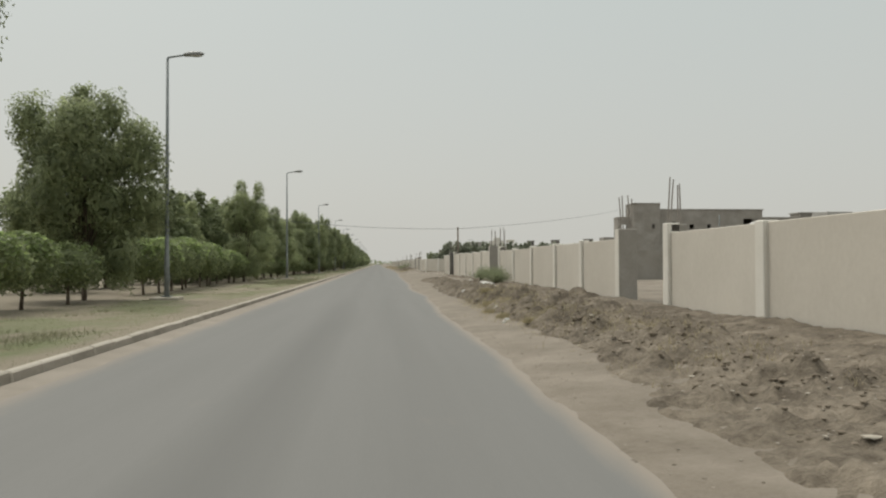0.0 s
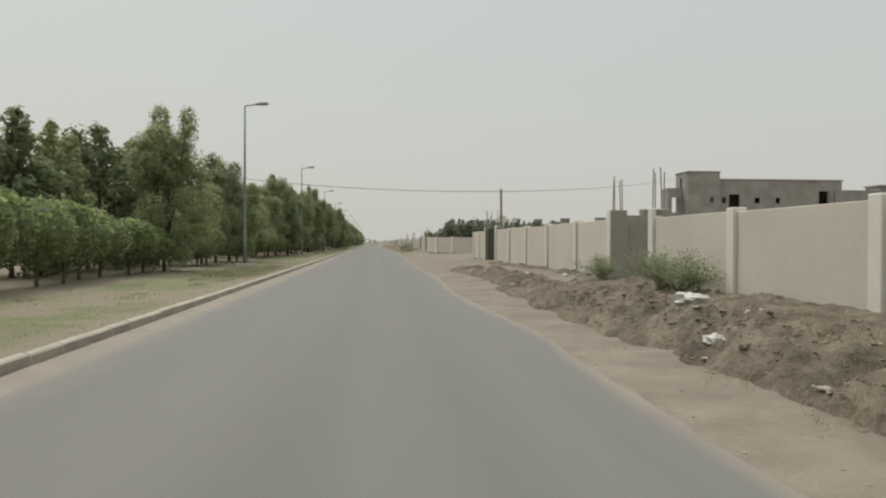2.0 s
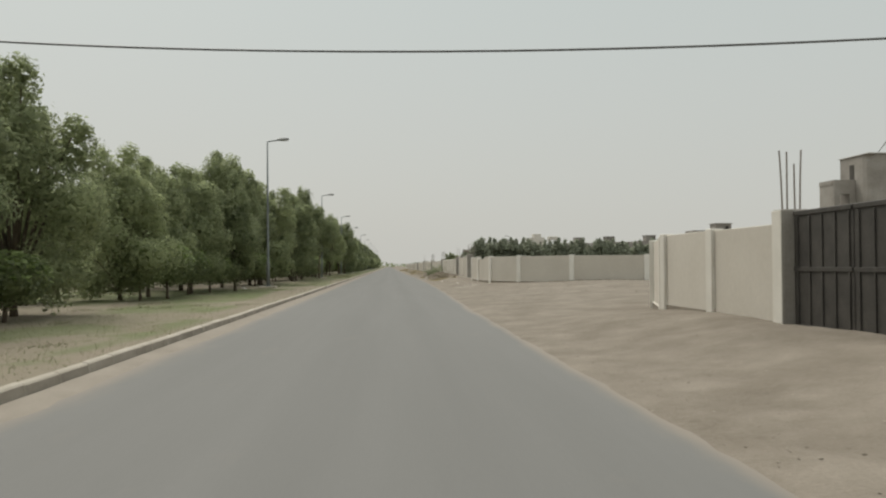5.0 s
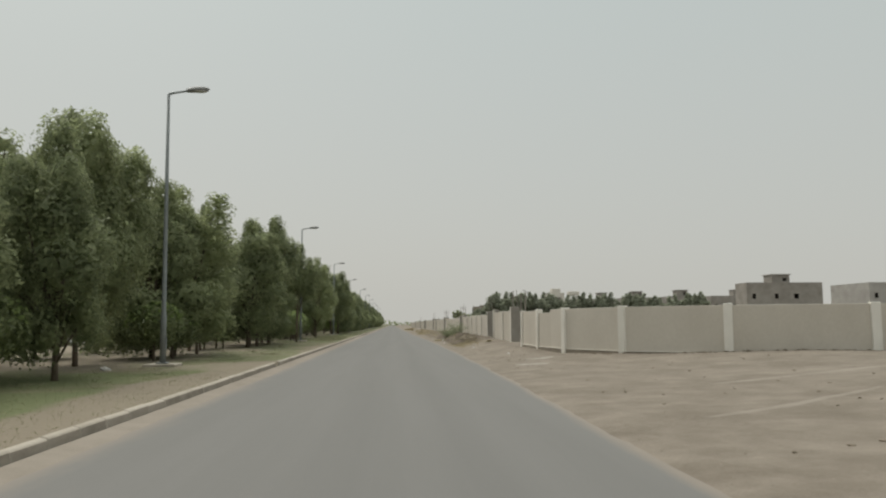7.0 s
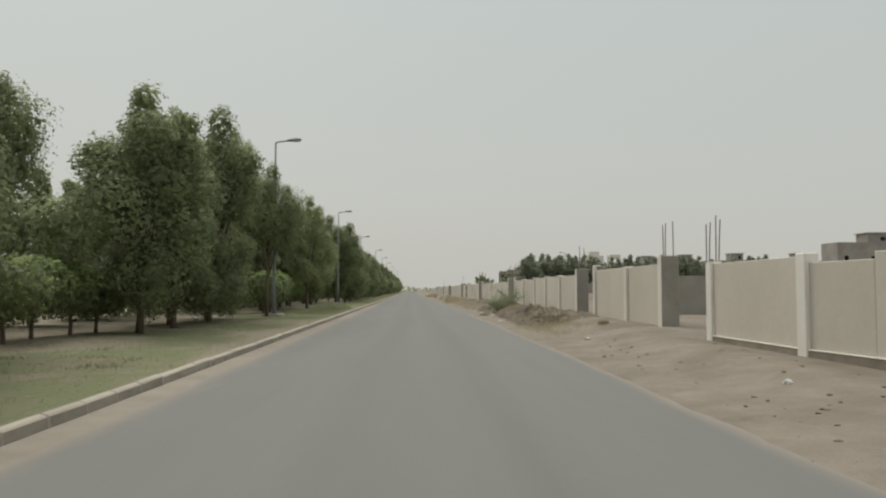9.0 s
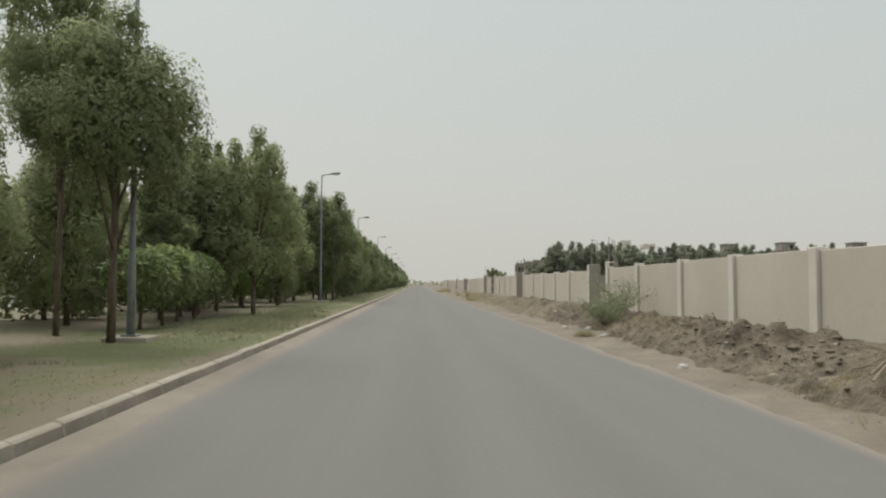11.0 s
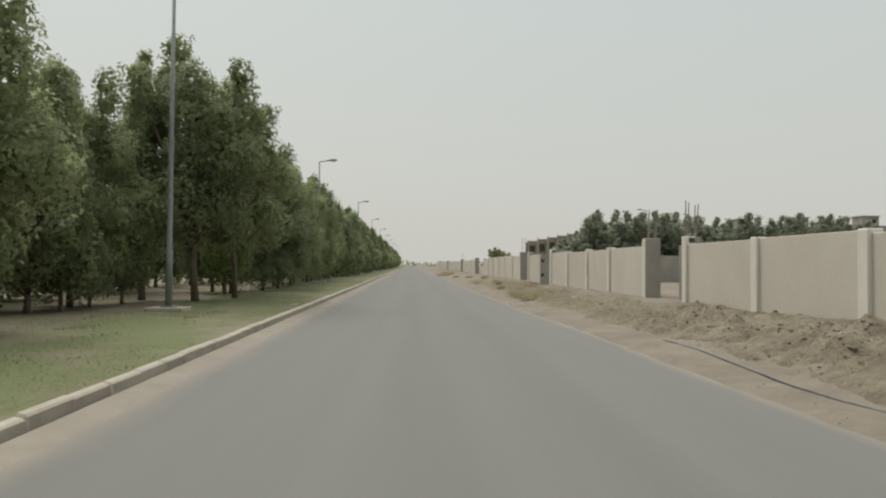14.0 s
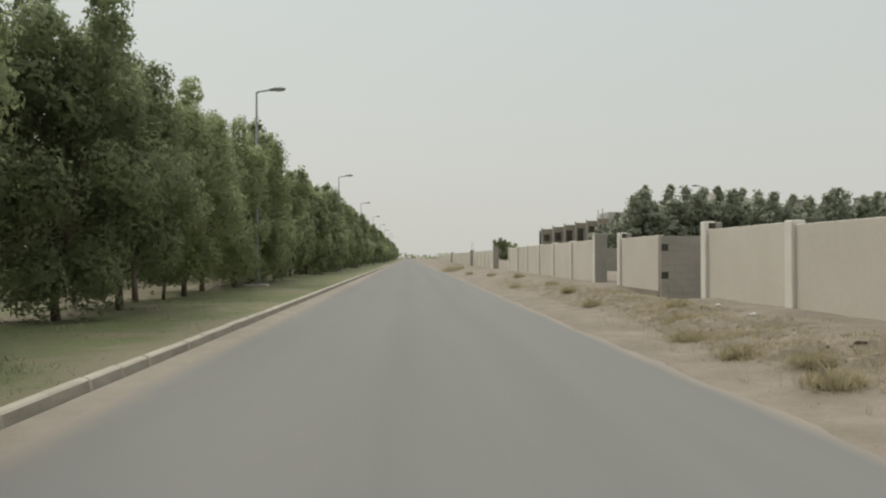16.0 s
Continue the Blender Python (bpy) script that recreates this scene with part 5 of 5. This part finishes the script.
def build_bush(x, y, size, mat, label, seed, leaves=700, name="bush"):
    rnd = random.Random(seed)
    b = root(name, (x, y, surface(x, y)), label, "bush", "scrub on the verge")
    tv, tf, lv, lf = [], [], [], []
    if name == "dry_scrub":
        for k in range(leaves):
            a, q, n = rnd.uniform(0, 6.28), rnd.random(), len(lv)
            bx, by = rnd.gauss(0, 0.3) * size, rnd.gauss(0, 0.3) * size
            up, out, w = size * rnd.uniform(0.1, 0.5), size * rnd.uniform(0.1, 0.6), 0.006
            dx, dy = math.cos(a), math.sin(a)
            lv.extend(((bx - dy * w, by + dx * w, -0.02), (bx + dy * w, by - dx * w, -0.02), (bx + dx * out, by + dy * out, up)))
            lf.append((n, n + 1, n + 2))
        for k in range(7):
            a = rnd.uniform(0, 6.28)
            tube([(0, 0, -0.03), (math.cos(a) * size * 0.3, math.sin(a) * size * 0.3, size * 0.3), (math.cos(a) * size * 0.6, math.sin(a) * size * 0.6, size * 0.5)], [0.008, 0.006, 0.002], 4, tv, tf)
    for k in range(0 if name == "dry_scrub" else 16):
        a = rnd.uniform(0, 6.28)
        tip = Vector((math.cos(a) * size * rnd.uniform(0.35, 1.2), math.sin(a) * size * rnd.uniform(0.35, 1.2), size * rnd.uniform(0.4, 0.95)))
        mid = tip * 0.5 + Vector((rnd.gauss(0, 0.06), rnd.gauss(0, 0.06), 0.06))
        tube([(0, 0, -0.05), tuple(mid), tuple(tip)], [0.011, 0.008, 0.003], 5, tv, tf)
        for _ in range(leaves // 8):
            t = rnd.uniform(0.3, 1.05)
            p = (mid * 2 * t if t < 0.5 else mid.lerp(tip, (t - 0.5) * 2)) + Vector((rnd.gauss(0, 1), rnd.gauss(0, 1), rnd.gauss(0, 1))) * size * 0.14
            leaf_quads([tuple(p)], [(0, 0, 0.3)], 0.038, rnd, lv, lf, 1.0)
    part_mesh("branchwork", mesh_of("branchwork", tv, tf, M_TWIG if name == "dry_scrub" else M_BARK), b)
    part_mesh("foliage", mesh_of("foliage", lv, lf, mat), b)


L_B = "straggly green bush growing at the wall foot"
build_bush(6.2, 36.7, 0.74, M_DRYBUSH, L_B, 81, 2200)
build_bush(6.0, 35.6, 0.7, M_DRYBUSH, L_B, 82, 2000)
build_bush(6.1, 40.9, 0.62, M_DRYBUSH, L_B, 83, 1700)
build_bush(5.9, 142.8, 1.0, M_DRYBUSH, L_B, 85, 1500)
build_bush(5.2, 142.4, 0.7, M_DRYBUSH, L_B, 86, 700)
build_bush(4.9, 141.3, 0.8, M_DRYBUSH, L_B, 87, 1800)
rnd = random.Random(91)
for k, (x, y, s) in enumerate(((3.9, 22.9, 0.3), (3.7, 18.8, 0.28), (4.2, 25.5, 0.3), (3.6, 20.6, 0.25), (3.8, 16.0, 0.25), (-5.2, 57.4, 0.35), (3.9, 139.5, 0.35), (5.9, 121.5, 0.25),
                               (4.1, 185.3, 0.4), (4.0, 180.9, 0.5), (4.0, 183.2, 0.42), (4.3, 181.9, 0.35), (5.4, 189.5, 0.4), (4.4, 193.0, 0.4), (4.8, 198.0, 0.4), (5.2, 203.0, 0.4), (4.2, 206.0, 0.35), (4.6, 187.0, 0.4), (3.7, 247.0, 1.5), (4.6, 250.0, 1.3), (4.2, 231, 0.5), (4.9, 222, 0.5), (5.5, 214, 0.5))):
    build_bush(x, y, s, M_STRAW, "dry straw-coloured scrub on the sandy verge", 100 + k, 900, "dry_scrub")


def build_straw():
    """Low dry grass that has seeded itself over the soil and the verge."""
    rnd = random.Random(77)
    v, f = [], []
    for cx, cy, sx, sy, m in ((4.2, 21.5, 0.8, 8.0, 1500), (5.2, 27.0, 0.9, 6.0, 450), (4.6, 12.0, 0.9, 5.0, 350), (4.9, 126.5, 0.9, 4.5, 900), (4.2, 122.5, 0.5, 3.0, 250), (5.3, 138.5, 0.9, 4.0, 500),
                              (4.6, 184.0, 0.9, 9.0, 1500), (5.4, 194.0, 0.9, 8.0, 900), (4.9, 171.0, 0.8, 7.0, 500), (4.6, 208.0, 0.9, 9.0, 500), (4.8, 158.0, 0.7, 5.0, 350)):
        for _ in range(int(m * 1.6)):
            x, y = cx + rnd.gauss(0, 0.5) * sx, cy + rnd.gauss(0, 0.5) * sy
            if x > WALL_X - 0.15 or x < road_edge(y) + 0.25 or noise2(x, y, 0.9, 40.0) < rnd.uniform(-0.5, 0.25):
                continue
            z, tall = surface(x, y), rnd.uniform(0.04, 0.15)
            for b in range(5):
                a, k = rnd.uniform(0, 6.28), len(v)
                dx, dy, w, out = math.cos(a), math.sin(a), 0.0036, rnd.uniform(0.3, 1.1) * tall
                px, py = x + rnd.gauss(0, 0.04), y + rnd.gauss(0, 0.04)
                v.extend(((px - dy * w, py + dx * w, z - 0.01), (px + dy * w, py - dx * w, z - 0.01), (px + dx * out, py + dy * out, z + tall * rnd.uniform(0.6, 1.1))))
                f.append((k, k + 1, k + 2))
    tagged(new("dry_grass", mesh_of("dry_grass", v, f, M_STRAW)), "low straw-coloured dry grass over the soil and verge", "grass", kind="stuff")


build_straw()


def build_spill(x, y, length, width, turn, seed, mat=M_LIME):
    """A thin ragged spill of white lime on the sand."""
    v, f, n = [], [], 28
    for i in range(n + 1):
        t = i / n * 2 - 1
        half = width * 0.5 * (1 - t * t) ** 0.5 * (1 + 0.5 * noise2(t * 3, seed, 1.0)) + 0.005
        mid = 0.3 * width * noise2(t * 2, seed + 5, 1.0)
        for k in range(4):
            u, w = t * length * 0.5, mid + half * (k / 1.5 - 1)
            px, py = x + u * math.cos(turn) - w * math.sin(turn), y + u * math.sin(turn) + w * math.cos(turn)
            v.append((px, py, ground_height(px, py) + (0.012 if k in (1, 2) else -0.004)))
    f = [(i * 4 + k, i * 4 + k + 4, i * 4 + k + 5, i * 4 + k + 1) for i in range(n) for k in range(3)]
    tagged(new("lime_spill", mesh_of("lime_spill" if mat == M_LIME else "sand_streak", v, f, mat, True)), "thin white spill of lime on the sand" if mat == M_LIME else "pale wind-swept streak of fine sand", "lime" if mat == M_LIME else "sand", "spills on the sand", "stuff")


build_spill(4.75, 101.2, 1.15, 0.42, 0.1, 3.0)
build_spill(5.45, 104.0, 0.9, 0.22, -0.1, 8.0)
build_spill(5.9, 104.4, 0.5, 0.2, 0.2, 12.0)
build_spill(6.7, 87.9, 5.2, 0.24, 0.55, 23.0, M_DRIFT)
build_spill(9.6, 92.4, 6.0, 0.30, 0.25, 29.0, M_DRIFT)


def build_wall_foot(points):
    """Crumbled soil and dark clods along the foot of the corner wall, and a few stones out on the sand."""
    rnd = random.Random(91)
    v, f = [], []
    for (ax, ay), (bx, by) in zip(points, points[1:]):
        run = math.hypot(bx - ax, by - ay)
        out = ((ay - by) / run, (bx - ax) / run)
        for _ in range(int(run * 11)):
            t, q = rnd.random(), abs(rnd.gauss(0, 0.28)) + 0.12
            if noise2(ax + (bx - ax) * t, ay + (by - ay) * t, 0.5, 60.0) < rnd.uniform(-0.35, 0.25):
                continue
            x, y = ax + (bx - ax) * t + out[0] * q, ay + (by - ay) * t + out[1] * q
            lump(v, f, (x, y, ground_height(x, y) + 0.01), rnd.uniform(0.02, 0.075), rnd, 0.6)
    for _ in range(70):
        x, y = rnd.uniform(4.2, 12.0), rnd.uniform(82, 99)
        lump(v, f, (x, y, ground_height(x, y) + 0.005), rnd.uniform(0.012, 0.045), rnd, 0.5)
    for _ in range(90):
        y = rnd.uniform(98, 117)
        x = min(6.4, road_edge(y) + 0.5 + abs(rnd.gauss(0.9, 0.8)))
        lump(v, f, (x, y, ground_height(x, y) + 0.004), rnd.uniform(0.012, 0.042), rnd, 0.5)
    tagged(new("soil_clods", mesh_of("soil_clods", v, f, M_CLOD)), "brown clods crumbled along the corner wall foot", "soil", "heaps of dug soil", "stuff")


build_wall_foot([(20.2, 99.3), (16.0, 100.2), (11.68, 101.7), (8.74, 104.3), (7.28, 107.6)])


def build_brushwood(x, y, length, seed):
    """A low heap of dry cut branches dumped on the verge."""
    rnd = random.Random(seed)
    b = root("brushwood", (x, y, surface(x, y)), "heap of dry cut branches dumped on the verge", "brushwood", "scrub on the verge")
    for k in range(46):
        a, n = rnd.uniform(-0.7, 0.7) + (1.57 if k % 3 else 0.4), rnd.uniform(0.3, 0.8)
        px, py, pz = rnd.gauss(0, 0.28), rnd.gauss(0, 0.5) * length * 0.5, rnd.uniform(0.02, 0.30)
        dx, dy = math.cos(a) * n, math.sin(a) * n
        v, f = tube([(px - dx, py - dy, pz * 0.4), (px + rnd.gauss(0, 0.05), py, pz + 0.06), (px + dx, py + dy, pz + rnd.uniform(-0.1, 0.22))], [0.014, 0.011, 0.004], 5)
        for q in range(2):
            sx, sy = px + dx * 0.5, py + dy * 0.5
            tube([(sx, sy, pz + 0.04), (sx + rnd.gauss(0, 0.18), sy + rnd.gauss(0, 0.18), pz + rnd.uniform(0.0, 0.28))], [0.007, 0.002], 4, v, f)
        part_mesh("branch", mesh_of("branch", v, f, M_TWIG), b)


build_brushwood(5.2, 127.2, 3.2, 5)


def build_hose():
    pts = [(x, y, surface(x, y) + (0.012 if y < 166 else -0.06)) for x, y in ((4.2, 166.6), (4.1, 165.4), (4.06, 163.6), (3.94, 162.0), (3.8, 160.2), (3.84, 159.2), (3.92, 158.3), (4.05, 156.8), (4.15, 155.2), (4.1, 153.8))]
    v, f = tube(pts, [0.016] * len(pts), 7)
    tagged(new("hose", mesh_of("hose", v, f, M_WIRE, True)), "black hose lying along the foot of the soil", "hose")


build_hose()


def build_weed(x, y, tall, seed):
    """A broad-leaved weed: a short stem with tiers of folded, drooping leaves."""
    rnd = random.Random(seed)
    w = root("weed", (x, y, ground_height(x, y)), "broad-leaved grey-green weed growing in the median grass", "weed")
    v, f = tube([(0, 0, -0.03), (0.01, 0.01, tall * 0.5), (0.0, 0.02, tall)], [0.012, 0.009, 0.004], 6)
    part_mesh("stem", mesh_of("stem", v, f, M_TWIG, True), w)
    for k in range(16):
        a, z = k * 2.4 + rnd.uniform(-0.3, 0.3), tall * (0.15 + 0.85 * (k / 15))
        n, dx, dy = rnd.uniform(0.12, 0.19), math.cos(a), math.sin(a)
        rib = [(0.01 * dx, 0.01 * dy, z), (n * 0.5 * dx, n * 0.5 * dy, z + 0.05), (n * dx, n * dy, z + rnd.uniform(-0.03, 0.03))]
        side = 0.045
        v = [rib[0], (rib[1][0] - dy * side, rib[1][1] + dx * side, z + 0.07), rib[1], (rib[1][0] + dy * side, rib[1][1] - dx * side, z + 0.07), rib[2]]
        part_mesh("leaf", mesh_of("leaf", v, [(0, 2, 1), (0, 3, 2), (1, 2, 4), (2, 3, 4)], M_PALE_LEAF), w)


build_weed(-5.06, 55.4, 0.36, 8)


def build_lath():
    v, f = tube([(-4.32, 175.6, ground_height(-4.32, 175.6) + 0.025), (-4.12, 176.2, ground_height(-4.12, 176.2) + 0.03)], [0.014, 0.014], 4)
    tagged(new("lath", mesh_of("lath", v, f, M_BAG)), "broken white plastic lath lying on the grass", "litter", "litter on the verge")


build_lath()


# ---- beyond the median ----
def build_far_side():
    w = root("compound_wall", (-30.0, 20.0, 0), "long pale wall beyond the second carriageway", "wall")
    for k in range(24):
        part("panel", block(-0.1, 0.1, k * 15 + 0.1, k * 15 + 14.9, -0.1, 1.9, 0.01), M_HOUSE_PALE, w)
        part("post", block(-0.16, 0.16, k * 15 - 0.1, k * 15 + 0.1, -0.1, 2.05, 0.01), M_POST, w)
    v = [(-29.0, -60, 0.16), (-21.6, -60, 0.16), (-21.6, 900, 0.2), (-29.0, 900, 0.2)]
    tagged(new("far_carriageway", mesh_of("far_carriageway", v, [(0, 1, 2, 3)], M_ASPHALT)), "second carriageway beyond the trees", "road", kind="structure")


build_far_side()


# ---- kerb stones ----
def build_kerb():
    k = root("kerb", (KERB_X, 0, 0), "sand-coloured concrete kerb along the median", "kerb", kind="structure")
    bm = block(-0.15, 0.0, 0.0015, 0.8985, -0.12, 0.17, 0.022)
    for q in bm.verts:
        if q.co.z > 0.1 and q.co.x > -0.05:      # battered, worn front arris
            q.co.x -= 0.040
            q.co.z -= 0.014
    me = bpy.data.meshes.new("kerb_stone")
    bm.to_mesh(me)
    bm.free()
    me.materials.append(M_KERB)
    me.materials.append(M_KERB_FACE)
    # Road-facing sides take the darker colour that carries their shade.
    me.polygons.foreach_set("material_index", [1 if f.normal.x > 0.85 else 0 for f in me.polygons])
    rnd = random.Random(13)
    for i in range(262):
        y = -4.0 + i * 0.9
        if 101.9 < y < 102.9:
            continue
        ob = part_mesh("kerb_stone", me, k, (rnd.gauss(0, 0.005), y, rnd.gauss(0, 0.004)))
        ob.rotation_euler = (rnd.gauss(0, 0.003), rnd.gauss(0, 0.012), rnd.gauss(0, 0.005))
    part("kerb_rest", block(-0.15, 0.0, 231.9, 1400, -0.12, 0.17, 0.018), M_KERB, k)
    part("kerb_rest", block(-0.15, 0.0, -60, -4.1, -0.12, 0.17, 0.018), M_KERB, k)


build_kerb()
